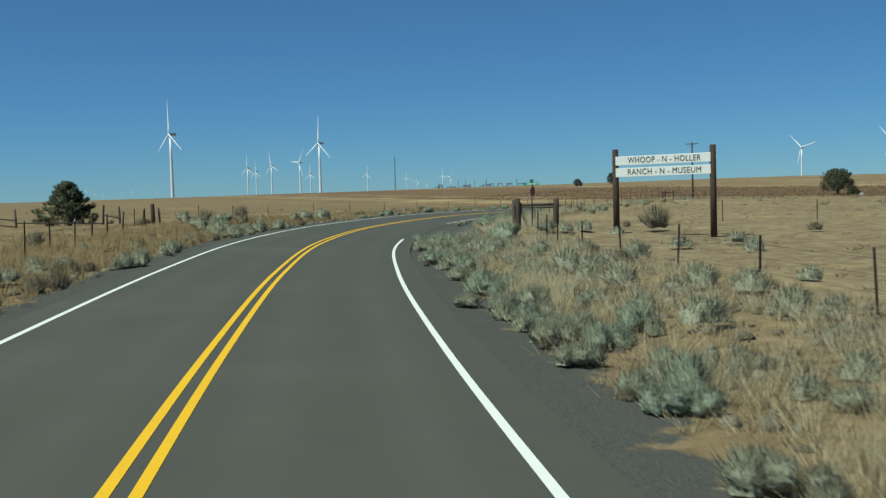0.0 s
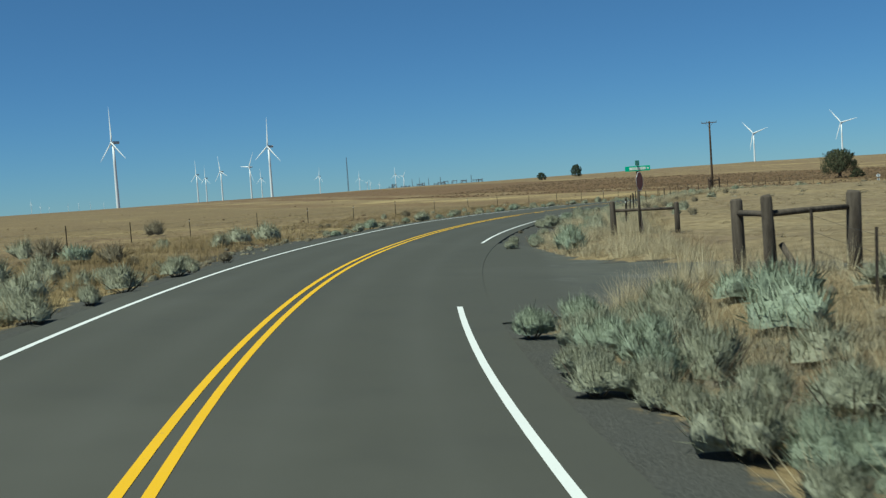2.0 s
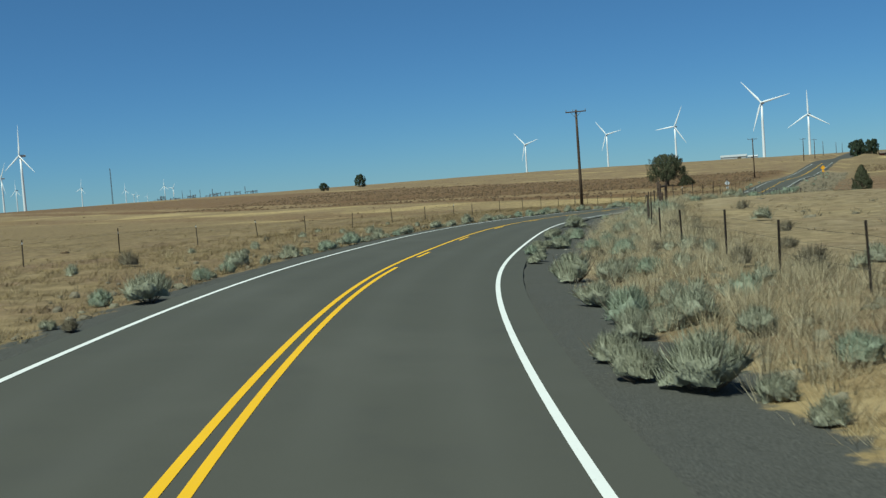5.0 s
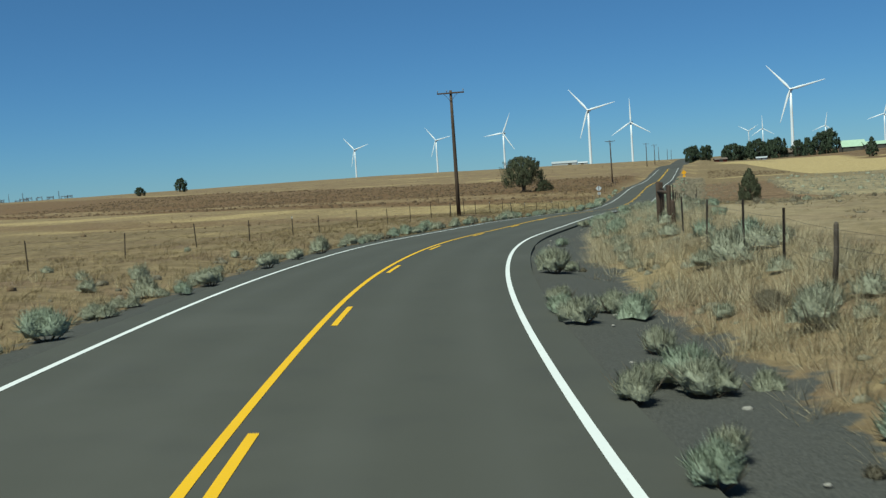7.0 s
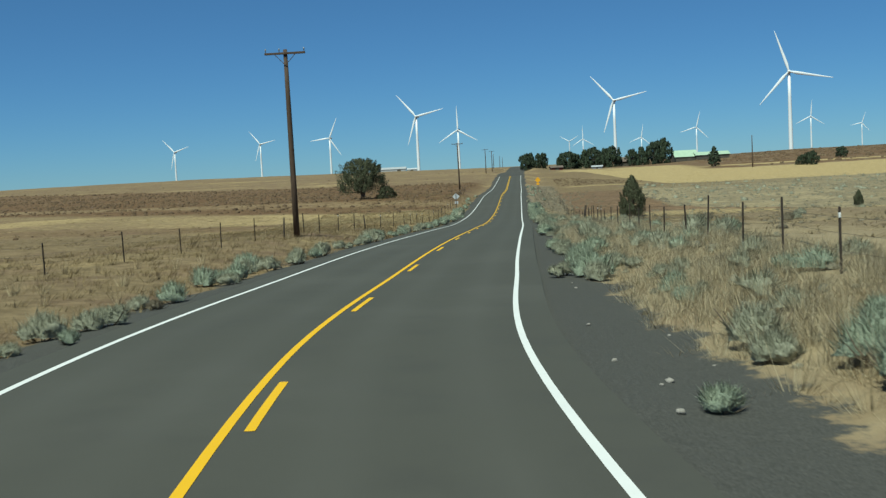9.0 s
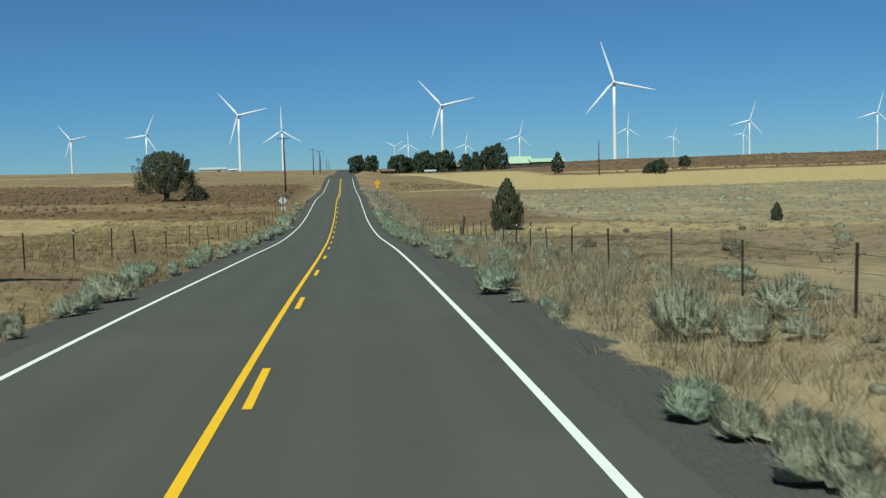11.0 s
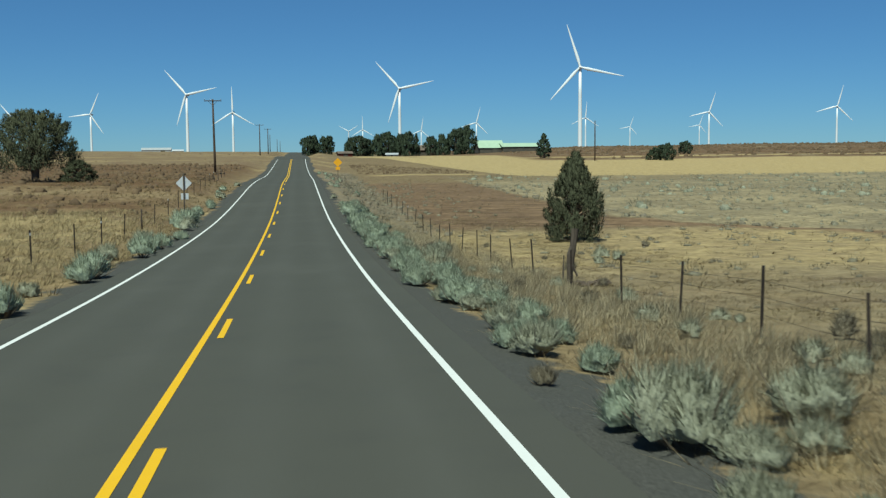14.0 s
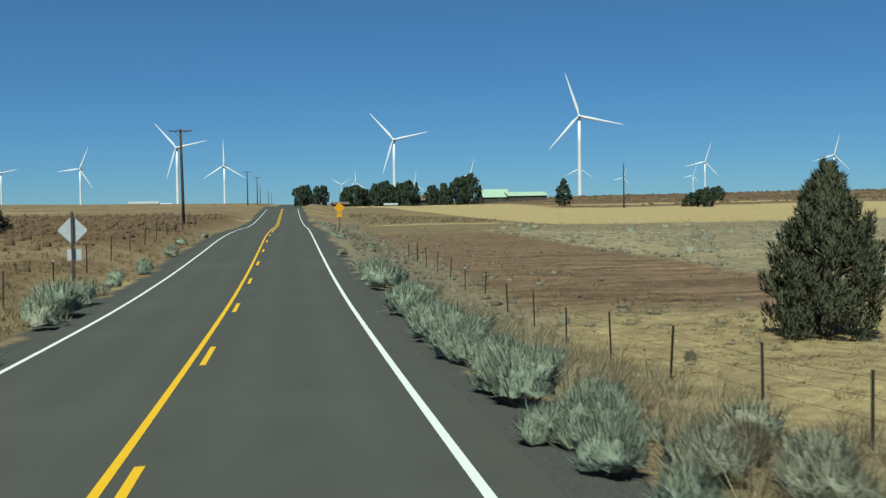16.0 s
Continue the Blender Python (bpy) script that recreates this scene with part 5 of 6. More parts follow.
stand("rabbit", ((-9.9, 128, 0.48), (-10.3, 129.4, 0.52), (-10, 132.7, 0.61), (-10.3, 134.6, 0.31), (-9.6, 134.4, 0.28), (-11.1, 138.2, 0.47), (-21.1, 139, 0.44), (-22.3, 149.5, 0.6), (-10.7, 151.4, 0.36),
               (-21.6, 152.6, 0.65), (-21.7, 153.4, 0.5), (-9.7, 154.1, 0.33), (-11.5, 156.6, 0.57), (-11.4, 158.5, 0.53), (-11.6, 161.5, 0.5), (-21.6, 161.8, 0.65), (-21.6, 163.2, 0.81),))
stand("dry", ((-7, 124.4, 0.58), (-8.7, 135.6, 0.34), (-6.5, 135.8, 0.33), (-11.5, 140.8, 0.3), (-4.9, 145.3, 0.43), (-8.4, 158.2, 0.36), (-8.6, 161.4, 0.23), (-7.5, 162, 0.29), (-7.4, 164.5, 0.17),))
# hedge of rabbitbrush and on
stand("sage", ((-9.4, 165.9, 0.47), (-9.4, 171.1, 0.6), (-8.9, 172.3, 0.59), (-8.6, 174.9, 0.67), (0, 176.3, 0.44), (-0.5, 177.2, 0.54), (-21.5, 191.6, 0.7), (-12.1, 223.5, 0.41),))
stand("rabbit", ((-11.5, 167.2, 0.66), (-10.6, 169, 0.46), (-11.4, 171.8, 0.46), (-21.3, 172.4, 0.72), (-21.3, 174.8, 0.66), (-11.7, 173.5, 0.49), (-10.8, 174.1, 0.45), (-21.2, 177.4, 0.60), (-11.5, 176.2, 0.75), (-11.7, 177.3, 0.55),
               (-11.6, 181.4, 0.63), (-11.6, 184.3, 0.73), (-20.95, 183.3, 0.55), (-11.6, 185.4, 0.7), (-11.6, 190.8, 0.77), (-22.1, 193, 0.81), (-22, 195.4, 1.2), (-22.6, 197.3, 1), (-22, 199, 0.85),
               (-11.6, 201, 0.83),))
stand("dry", ((-3.9, 169.8, 0.56), (-9.3, 173.3, 0.58), (-3.5, 176.2, 0.26), (-4.1, 189, 0.3),))


def near_bush(x, y, r, pack=0.55):
    return any((x - a)**2 + (y - b)**2 < (pack * (r + q))**2 for a, b, q in BUSHES)


def scatter(n, y0, y1, u0, u1, kinds, r0, r1, seed, pack=0.55, hk=1.0):
    rr = random.Random(seed)
    made = 0
    for _ in range(n * 4):
        if made >= n:
            break
        s = rr.uniform(station(y0), station(y1))
        u = rr.uniform(u0, u1)
        p = road_at(np.array([s]), np.array([u]))[0]
        r = rr.uniform(r0, r1) * (0.8 + 0.4 * rr.random())
        if near_bush(p[0], p[1], r, pack) or in_apron(np.array([p[0]]), np.array([p[1]]))[0] or abs(u) - r < 4.55:
            continue
        bush(rr.choice(kinds), p[0], p[1], r, rr, hk)
        made += 1


S, Rb, Dd = "sage", "rabbit", "dry"
scatter(72, -92, -47, 5.4, 6.5, (S, S, Rb), 0.30, 0.50, 49, 0.42)
scatter(26, -100, -48, 6.4, 8.5, (S, S, Rb), 0.3, 0.55, 48)
scatter(40, -98, -52, 7.6, 12, (S, S, Dd), 0.3, 0.6, 50)       # dense growth before the side road
scatter(10, -95, -40, 9.5, 18, (S, Dd), 0.4, 0.7, 52)
scatter(22, -20, 14, 5.8, 9.0, (S, S, Rb), 0.3, 0.55, 53)
scatter(26, -16, 40, 9.0, 14.0, (S, S, Dd), 0.3, 0.55, 68)
scatter(22, 10, 52, 6.8, 11.0, (S, S, Dd), 0.25, 0.5, 54)
scatter(30, 52, 106, 6.6, 11.5, (S, Rb, S), 0.28, 0.55, 55, 0.55, 0.85)
scatter(20, 74, 142, 5.2, 6.7, (S, Rb), 0.26, 0.45, 56, 0.55, 0.85)
scatter(34, 104, 165, 7, 13, (S, S, Dd), 0.25, 0.55, 57)
scatter(96, 142, 215, 4.95, 6.5, (Rb, Rb, S), 0.40, 0.66, 58, 0.45, 0.9)            # hedge of rabbitbrush on the shoulder
scatter(12, 215, 330, 5.2, 8, (S, Rb), 0.3, 0.6, 59)
scatter(26, -95, -26, -9.5, -5.6, (S, S, Dd), 0.3, 0.55, 61)
scatter(46, -90, -30, -7.6, -5.4, (S, S, Dd), 0.26, 0.50, 60, 0.45)
scatter(10, -95, -20, -20, -9.5, (S, Dd), 0.4, 0.8, 62)
scatter(34, -8, 62, -6.6, -5.2, (S, S, Rb), 0.22, 0.44, 63, 0.5)
scatter(14, -8, 70, -14, -7.2, (S, Dd), 0.25, 0.45, 64)
scatter(44, 56, 150, -6.6, -5.1, (S, Rb, S), 0.3, 0.6, 65)
scatter(18, 150, 260, -6.4, -4.9, (Rb, S), 0.3, 0.7, 66)
scatter(14, 90, 200, 14, 40, (S, Dd), 0.4, 0.7, 67)


def join_shrubs(kind, mat, label):
    """The shrubs away from the road, as one mesh."""
    V, F, N, k = [], [], [], 0
    for fol, m in FAR_SHRUBS[kind]:
        n, f = len(fol.vertices), len(fol.polygons)
        co, nn, vi = np.empty(n * 3, np.float32), np.empty(f * 9, np.float32), np.empty(f * 3, np.int32)
        fol.vertices.foreach_get("co", co)
        fol.corner_normals.foreach_get("vector", nn)
        fol.loops.foreach_get("vertex_index", vi)
        M, q = np.array(m), np.array(m.to_quaternion().to_matrix())
        N.append(np.zeros((n, 3)))
        N[-1][vi] = nn.reshape(-1, 3) @ q.T
        V.append(co.reshape(-1, 3) @ M[:3, :3].T + M[:3, 3])
        F.append(vi.reshape(-1, 3) + k)
        k += n
    tagged(new("shrubs", foliage_mesh("shrubs", np.concatenate(V), np.concatenate(F), np.concatenate(N), mat)), label, "shrub", kind="stuff")


join_shrubs("sage", M_SAGE, "grey-green sagebrush scattered through dry range")
join_shrubs("rabbit", M_RABBIT, "blue-green rabbitbrush scattered beyond the verge")
join_shrubs("dry", M_DRYBUSH, "brown half-dead bushes scattered through dry range")


# ---- dry grass ----
def grass(name, xy, h0, h1, blades, spread, wid, seed, mat, label):
    rng = np.random.default_rng(seed)
    n = len(xy)
    z = land(xy[:, 0], xy[:, 1])
    base = np.repeat(np.column_stack([xy, z - 0.02]), blades, 0)
    hh = np.repeat(rng.uniform(h0, h1, n), blades) * rng.uniform(0.55, 1.2, n * blades)
    a = rng.uniform(0, 6.283, n * blades)
    d = rng.uniform(0, spread, n * blades)
    root = base + np.column_stack([np.cos(a) * d * 0.5, np.sin(a) * d * 0.5, np.zeros(n * blades)])
    lean = np.column_stack([np.cos(a) * d, np.sin(a) * d, np.zeros(n * blades)]) * 1.1 + np.array([0.05, 0.03, 0])
    tip = root + lean + np.column_stack([np.zeros((n * blades, 2)), hh])
    t = rng.uniform(0, 3.1416, n * blades)
    w = np.column_stack([np.cos(t), np.sin(t), np.zeros(n * blades)]) * (wid * rng.uniform(0.6, 1.4, n * blades))[:, None]
    V = np.stack([root - w, root + w, tip], 1).reshape(-1, 3)
    tri = np.arange(n * blades * 3).reshape(-1, 3)
    soft = np.column_stack([np.cos(a) * 0.45, np.sin(a) * 0.45, np.ones(n * blades)]) + rng.normal(scale=0.28, size=(n * blades, 3))
    ob = new(name, foliage_mesh(name, V, tri, soft, mat))
    tagged(ob, label, "grass", kind="stuff")


def grass_places(n, y0, y1, u0, u1, seed, patch=0.0, size=9.0):
    rng = np.random.default_rng(seed)
    s = rng.uniform(station(y0), station(y1), n)
    u = u0 + (u1 - u0) * rng.random(n)**1.25
    P = road_at(s, u)
    x, y = P[:, 0], P[:, 1]
    s2, u2 = lateral(x, y)
    yr = np.interp(s2, RS, RC[:, 1])
    lim = np.where(u2 > 0, np.interp(yr, [-60, -45, -20, -14, 8, 25, 70, 85, 140, 200], [5.6, 5.5, 5.9, 6.6, 6.1, 6.6, 6.5, 5.9, 5.5, 5.1]),
                   np.interp(yr, [-60, -30, -25, -13, -8, 30, 90, 200], [5.2, 5.4, 7.3, 7.3, 5.6, 5.3, 5.5, 5.0]))
    keep = (np.abs(u2) > lim + 0.55 * waves(x, y, 6.5) + rng.uniform(-0.5, 0.9, n)) & ~in_apron(x, y) & (waves(x, y, size) > patch + rng.normal(scale=0.3, size=n))
    return np.column_stack([x, y])[keep]


grass("dry_grass", grass_places(13500, -98, 120, 5.2, 12, 71, -0.2, 5.0), 0.10, 0.34, 15, 0.42, 0.0042, 81, M_GRASS, "short straw-coloured dry grass on the verge")
grass("dry_grass", grass_places(9500, -98, 128, 5.6, 11, 70, -0.05, 7.0), 0.22, 0.52, 20, 0.46, 0.0036, 80, M_BUNCH, "pale feathery dry grass on the verge")
grass("dry_grass", grass_places(15000, 112, 215, 5.2, 20, 72, -0.35, 6.0), 0.05, 0.17, 11, 0.55, 0.0055, 82, M_GOLD, "short golden dry grass on the verge")
grass("dry_grass", grass_places(12500, -98, 130, -5.2, -20, 73, -0.6), 0.1, 0.32, 11, 0.40, 0.0085, 83, M_RANGEGRASS, "straw-coloured dry grass across the road")
grass("dry_grass", grass_places(2600, 130, 160, -5.2, -24, 74, -0.2), 0.12, 0.34, 10, 0.24, 0.010, 84, M_RANGEGRASS, "short straw-coloured grass across the road")
grass("dry_grass", grass_places(6000, 161, 204, -5.2, -26, 68, -0.6), 0.12, 0.34, 12, 0.28, 0.009, 78, M_GOLD, "pale golden grass in a strip across the road")
grass("dry_grass", grass_places(2400, 206, 262, -5.2, -24, 67, -0.1), 0.12, 0.32, 10, 0.24, 0.012, 77, M_RANGEGRASS, "sparse straw-coloured grass across the road")
grass("dry_grass", grass_places(6000, -98, -12, -5.6, -12, 69, -0.2), 0.25, 0.6, 14, 0.26, 0.007, 79, M_RANGEGRASS, "tall dull-gold dry grass across the road")
grass("bunchgrass", grass_places(2600, -98, 66, 6.3, 11, 77, -0.25, 14.0), 0.34, 0.74, 50, 0.50, 0.0036, 87, M_BUNCH, "tall pale bunchgrass clumps on the verge")
grass("bunchgrass", grass_places(1900, 56, 200, 6.2, 11.0, 78, -0.25, 9.0), 0.3, 0.62, 48, 0.46, 0.0040, 88, M_BUNCH, "pale straw bunchgrass clumps on the verge")
grass("bunchgrass", grass_places(420, -98, 150, -5.8, -13, 79, 0.1, 14.0), 0.3, 0.6, 40, 0.26, 0.006, 89, M_GRASS, "straw bunchgrass clumps across the road")
grass("bunchgrass", np.array([[27.9, -37.9], [28.1, -38.2], [28.3, -37.6], [28.6, -38.4]]), 0.6, 0.95, 60, 0.25, 0.006, 90, M_BUNCH, "pale tall bunchgrass by the brace posts")
grass("dry_grass", grass_places(3400, 102, 168, 5.8, 10.5, 66, -0.1, 6.0), 0.14, 0.40, 15, 0.48, 0.0042, 76, M_BUNCH, "pale golden dry grass on the verge of the straight")
grass("field_grass", grass_places(11000, -80, 330, 14, 80, 75, -0.1, 31.0), 0.06, 0.17, 10, 0.55, 0.016, 85, M_GRASS, "sparse dry grass of the fenced field")
grass("field_grass", grass_places(11000, -80, 330, -20, -100, 76, -0.1, 31.0), 0.07, 0.20, 10, 0.55, 0.018, 86, M_RANGEGRASS, "dry grass of the open range")


# low scrub far out: one mesh of small rounded tufts
def scrub(name, n, x0, x1, y0, y1, r0, r1, mat, seed, label, cond=None, per=5, clear=9.0, sides=6, tall=0.62):
    rng = np.random.default_rng(seed)
    x, y = rng.uniform(x0, x1, n), rng.uniform(y0, y1, n)
    if cond is not None:
        k = cond(x, y)
        x, y = x[k], y[k]
    s, u = lateral(x, y)
    k = (np.abs(u) > clear) & ~in_apron(x, y)
    x, y = x[k], y[k]
    n = len(x)
    foot = np.column_stack([x, y, land(x, y)])
    r = r0 + (r1 - r0) * rng.random(n)**1.6
    lows = np.array([(1.0, -0.08), (0.92, 0.42), (0.52, 0.86)] if sides > 6 else [(1.0, -0.08), (0.74, 0.62)])
    m = len(lows) * sides + 1
    ang = np.arange(sides) * 2 * math.pi / sides
    T = np.concatenate([np.column_stack([q * np.cos(ang + 0.4 * i), q * np.sin(ang + 0.4 * i), np.full(sides, z)]) for i, (q, z) in enumerate(lows)] + [[[0, 0, 1.0]]])
    V = T[None] * rng.uniform(0.72, 1.25, (n, m))[:, :, None] * np.stack([r * rng.uniform(0.8, 1.4, n), r * rng.uniform(0.8, 1.4, n), r * tall * rng.uniform(0.7, 1.25, n)], -1)[:, None]
    V = V * (0.50 if per > 10 else 0.85)
    N = unit(T * np.array([1, 1, 0.8]) + np.array([0, 0, 0.15]))[None].repeat(n, 0)
    V = V + foot[:, None]
    F = []
    for i in range(len(lows) - 1):
        for k in range(sides):
            a, b = i * sides + k, i * sides + (k + 1) % sides
            F += [(a, b, b + sides), (a, b + sides, a + sides)]
    F += [(m - 1 - sides + k, m - 1 - sides + (k + 1) % sides, m - 1) for k in range(sides)]
    F = (np.array(F)[None] + (np.arange(n) * m)[:, None, None]).reshape(-1, 3)
    V, N = V.reshape(-1, 3), N.reshape(-1, 3)
    if per:
        d = unit(rng.normal(size=(n * per, 3)))
        d[:, 2] = np.abs(d[:, 2])
        q = np.repeat(r, per)[:, None]
        BV, BF = blades(np.repeat(foot, per, 0) + d * q * np.array([0.85, 0.85, tall * 0.8]), d + np.array([0, 0, 1.0]), d, 1.0, 0.075, rng)
        BV = (BV.reshape(-1, 3, 3) - BV.reshape(-1, 3, 3)[:, :2].mean(1, keepdims=True)) * q[:, None] * 0.55 + (np.repeat(foot, per, 0) + d * q * np.array([0.85, 0.85, tall * 0.8]))[:, None]
        F = np.concatenate([F, BF + len(V)])
        V, N = np.concatenate([V, BV.reshape(-1, 3)]), np.concatenate([N, np.repeat(d, 3, 0)])
    tagged(new(name, foliage_mesh(name, V, F, N, mat)), label, "scrub", kind="stuff")


def beside(u0, u1):
    def inside(x, y):
        u = lateral(x, y)[1]
        return (u > u0) & (u < u1) & (waves(x, y, 5.0) > -0.35)
    return inside


def skewed(a, b):
    return lambda x, y: (y + 0.55 * x + 9 * waves(x, y, 60.0) > a) & (y + 0.55 * x + 9 * waves(x, y, 60.0) < b)


scrub("brown_scrub", 11000, -260, -24, 170, 480, 0.20, 0.55, M_RUSTSCRUB, 91, "low rust-brown scrub on the open range", lambda x, y: skewed(184, 345)(x, y) & ~(skewed(199, 218)(x, y) & (np.arange(len(x)) % 4 > 0)), 6, 9.0, 6, 0.95)
scrub("range_scrub", 500, -420, -20, -60, 560, 0.2, 0.6, M_RUSTSCRUB, 92, "scattered brown scrub on the open range", None, 16, 9.0, 8, 0.9)
scrub("near_rust_scrub", 500, -120, -23, 130, 260, 0.15, 0.45, M_RUSTSCRUB, 99, "low rust-brown tufts across the road", skewed(128, 152), 16, 6.5, 8, 0.9)
scrub("field_scrub", 4800, 9, 240, 190, 322, 0.16, 0.6, M_FIELDSAGE, 93, "pale sage scrub covering a field", lambda x, y: x > 11.5 + 0.8 * np.maximum(0, 214 - y), 11, 9.0, 6, 0.85)
scrub("field_scrub", 170, 14, 130, 205, 318, 0.45, 1.05, M_SAGE, 87, "larger grey sage clumps standing in a sage field", lambda x, y: x > 11.5, 40, 9.0, 8, 0.95)
scrub("field_scrub", 900, 8, 30, 192, 300, 0.2, 0.6, M_DRYBUSH, 88, "ragged brush along the edge of tilled soil", lambda x, y: np.abs(x - 11.5 - 0.8 * np.maximum(0, 214 - y) + waves(x, y, 8.0)) < 1.3, 16, 9.0, 8, 0.9)
scrub("verge_scrub", 1400, -14, 4, 196, 335, 0.16, 0.55, M_DRYBUSH, 106, "grey-brown brush between road and wire fence", beside(6.2, 12.5), 24, 6.2, 8, 0.9)
scrub("field_scrub", 300, -2, 90, 20, 205, 0.2, 0.6, M_DRYBUSH, 94, "scattered low scrub in a fallow field", None, 44, 9.0, 8)
scrub("field_scrub", 160, -3, 60, 165, 205, 0.2, 0.55, M_FIELDSAGE, 86, "low grey sage in a strip of golden grass", None, 44, 12.0, 8)
scrub("verge_scrub", 200, -9, 8, 96, 205, 0.14, 0.36, M_DRYBUSH, 96, "small grey-brown tufts along the wire fence", None, 44, 7.2, 8)
scrub("verge_scrub", 200, -11, 2, 215, 300, 0.16, 0.45, M_FIELDSAGE, 97, "low grey sage tufts between road and wire fence", None, 36, 7.0, 8)


scrub("verge_scrub", 3600, 25, 75, -95, -40, 0.12, 0.34, M_DRYBUSH, 101, "low grey-brown growth between roadside shrubs", beside(6.4, 12.5), 40, 6.4, 8, 0.9)
scrub("verge_scrub", 2200, 25, 75, -95, -42, 0.12, 0.34, M_FIELDSAGE, 102, "low grey-green growth between roadside shrubs", beside(6.0, 10.5), 40, 6.0, 8, 0.9)
scrub("verge_scrub", 1500, -12, 14, -14, 56, 0.10, 0.30, M_FIELDSAGE, 103, "low grey-green growth along the bend", beside(6.8, 11.0), 40, 6.8, 8, 0.9)
scrub("verge_scrub", 700, -12, 2, 56, 112, 0.12, 0.38, M_FIELDSAGE, 104, "low grey-green growth beyond the bend", beside(6.8, 12.0), 40, 6.8, 8, 0.9)
scrub("verge_scrub", 5200, -25, 45, -90, 60, 0.12, 0.34, M_DRYBUSH, 105, "low grey-brown growth across the road", beside(-9.0, -5.5), 30, 5.5, 8, 0.9)
scrub("verge_scrub", 3600, -25, 45, -90, 60, 0.12, 0.38, M_FIELDSAGE, 107, "low grey-green growth across the road", beside(-7.2, -5.4), 30, 5.4, 8, 0.9)
scrub("field_scrub", 620, -4, 20, 340, 394, 0.2, 0.6, M_RUSTSCRUB, 98, "dark rough scrub at the edge of a stubble field", lambda x, y: y + 3 * x < 404, 11, 9.0, 6, 0.8)
scrub("ridge_scrub", 4200, 60, 560, 425, 800, 0.3, 1.1, M_RUSTSCRUB, 95, "dark scrub on the far ridge", lambda x, y: x > 78 - 0.2 * np.maximum(0, 460 - y), 5, 9.0, 6, 0.8)


# ---- trees ----
def tree_meshes(seed, H, R, shape, plumes, per, leaf, sprig, wid, trunk_h=0.2, forks=1, up=0.5, fat=0.16, tall=(1.3, 2.1)):
    """Trunk with limbs, and a crown of upright plumes of small sprays. shape(t, angle) is the crown's radius at height t of 0 to 1."""
    rng = np.random.default_rng(seed)
    g = Geo()
    for k in range(forks):
        a = rng.uniform(0, 6.283)
        q = 0.0 if forks == 1 else R * 0.22
        g.tube([(0.05 * k, 0, -0.3), (math.cos(a) * q * 0.4, math.sin(a) * q * 0.4, H * 0.2), (math.cos(a) * q, math.sin(a) * q, H * 0.55), (math.cos(a) * q * 1.1, math.sin(a) * q * 1.1, H * 0.9)],
               [H * 0.045, H * 0.036, H * 0.02, H * 0.005], 8, False)
    limbs = Geo()
    C, D, N = [], [], []
    for i in range(plumes):
        t = rng.random()**0.9 * (1 - trunk_h) + trunk_h
        a = rng.uniform(0, 6.283)
        rad = R * shape(t, a) * rng.uniform(0.35, 1.0)**0.6
        c = np.array([math.cos(a) * rad, math.sin(a) * rad, t * H * 0.97])
        if i % 3 == 0:
            limbs.tube([(0, 0, t * H * 0.72), (c[0] * 0.5, c[1] * 0.5, t * H * 0.86), tuple(c)], [H * 0.012, H * 0.008, H * 0.003], 5, False)
        size = R * fat * rng.uniform(0.7, 1.3) * (1 - 0.45 * t)
        length = size * rng.uniform(*tall)
        d = unit(rng.normal(size=(per, 3)))
        d[:, 2] = np.where(d[:, 2] < -0.6, -d[:, 2], d[:, 2])
        axis = unit(np.array([math.cos(a) * 0.55, math.sin(a) * 0.55, up]))
        h = rng.uniform(-0.5, 1.0, per)[:, None]
        thin = np.sqrt(np.maximum(0.03, 1 - (h * 0.85)**2)) * (1 - 0.35 * h)
        flat = unit(d * np.array([1, 1, 0.4]))
        C.append(c + axis * h * length + flat * size * thin * rng.uniform(0.6, 1.05, per)[:, None])
        D.append(flat * 0.7 + axis * 1.1 + rng.normal(scale=0.3, size=(per, 3)))
        out = np.array([math.cos(a), math.sin(a), 0.35])
        N.append(flat * 0.9 + axis * np.maximum(h, 0) * 0.8 + out * 0.45 + rng.normal(scale=0.3, size=(per, 3)))
    C, D, N = np.concatenate(C), np.concatenate(D), unit(np.concatenate(N))
    V, F = blades(C, D, N, sprig, wid, rng)
    return g.mesh("trunk", M_BARK, True), limbs.mesh("branchwork", M_BARK, True), foliage_mesh("crown", V, F, N, leaf)


def cone_shape(t, a):
    side = min(0.9 + t, 1.0) * min(1.0, 1.72 * (1.0 - t)**0.93)
    return side * (1 + 0.07 * math.sin(3 * a + 9 * t) + 0.09 * math.sin(7 * a + 3 * t)) + 0.03


def broad_shape(t, a):
    return math.sqrt(max(0.0, 1 - ((t - 0.34) / 0.68)**2)) * (0.90 + 0.20 * math.sin(3 * a + 5 * t) + 0.14 * math.sin(7 * a + 4 * t)) + 0.05


def ragged_shape(t, a):
    return max(0.05, (1.0 - t)**0.6 * (1 + 0.16 * math.sin(2 * a + 4 * t) + 0.16 * math.sin(3 * a + 11 * t)))


def spread_shape(t, a):
    return math.sqrt(max(0.0, 1 - ((t - 0.36) / 0.66)**2)) * (1 + 0.12 * math.sin(2 * a + 1) + 0.14 * math.sin(5 * a + 9 * t)) + 0.04


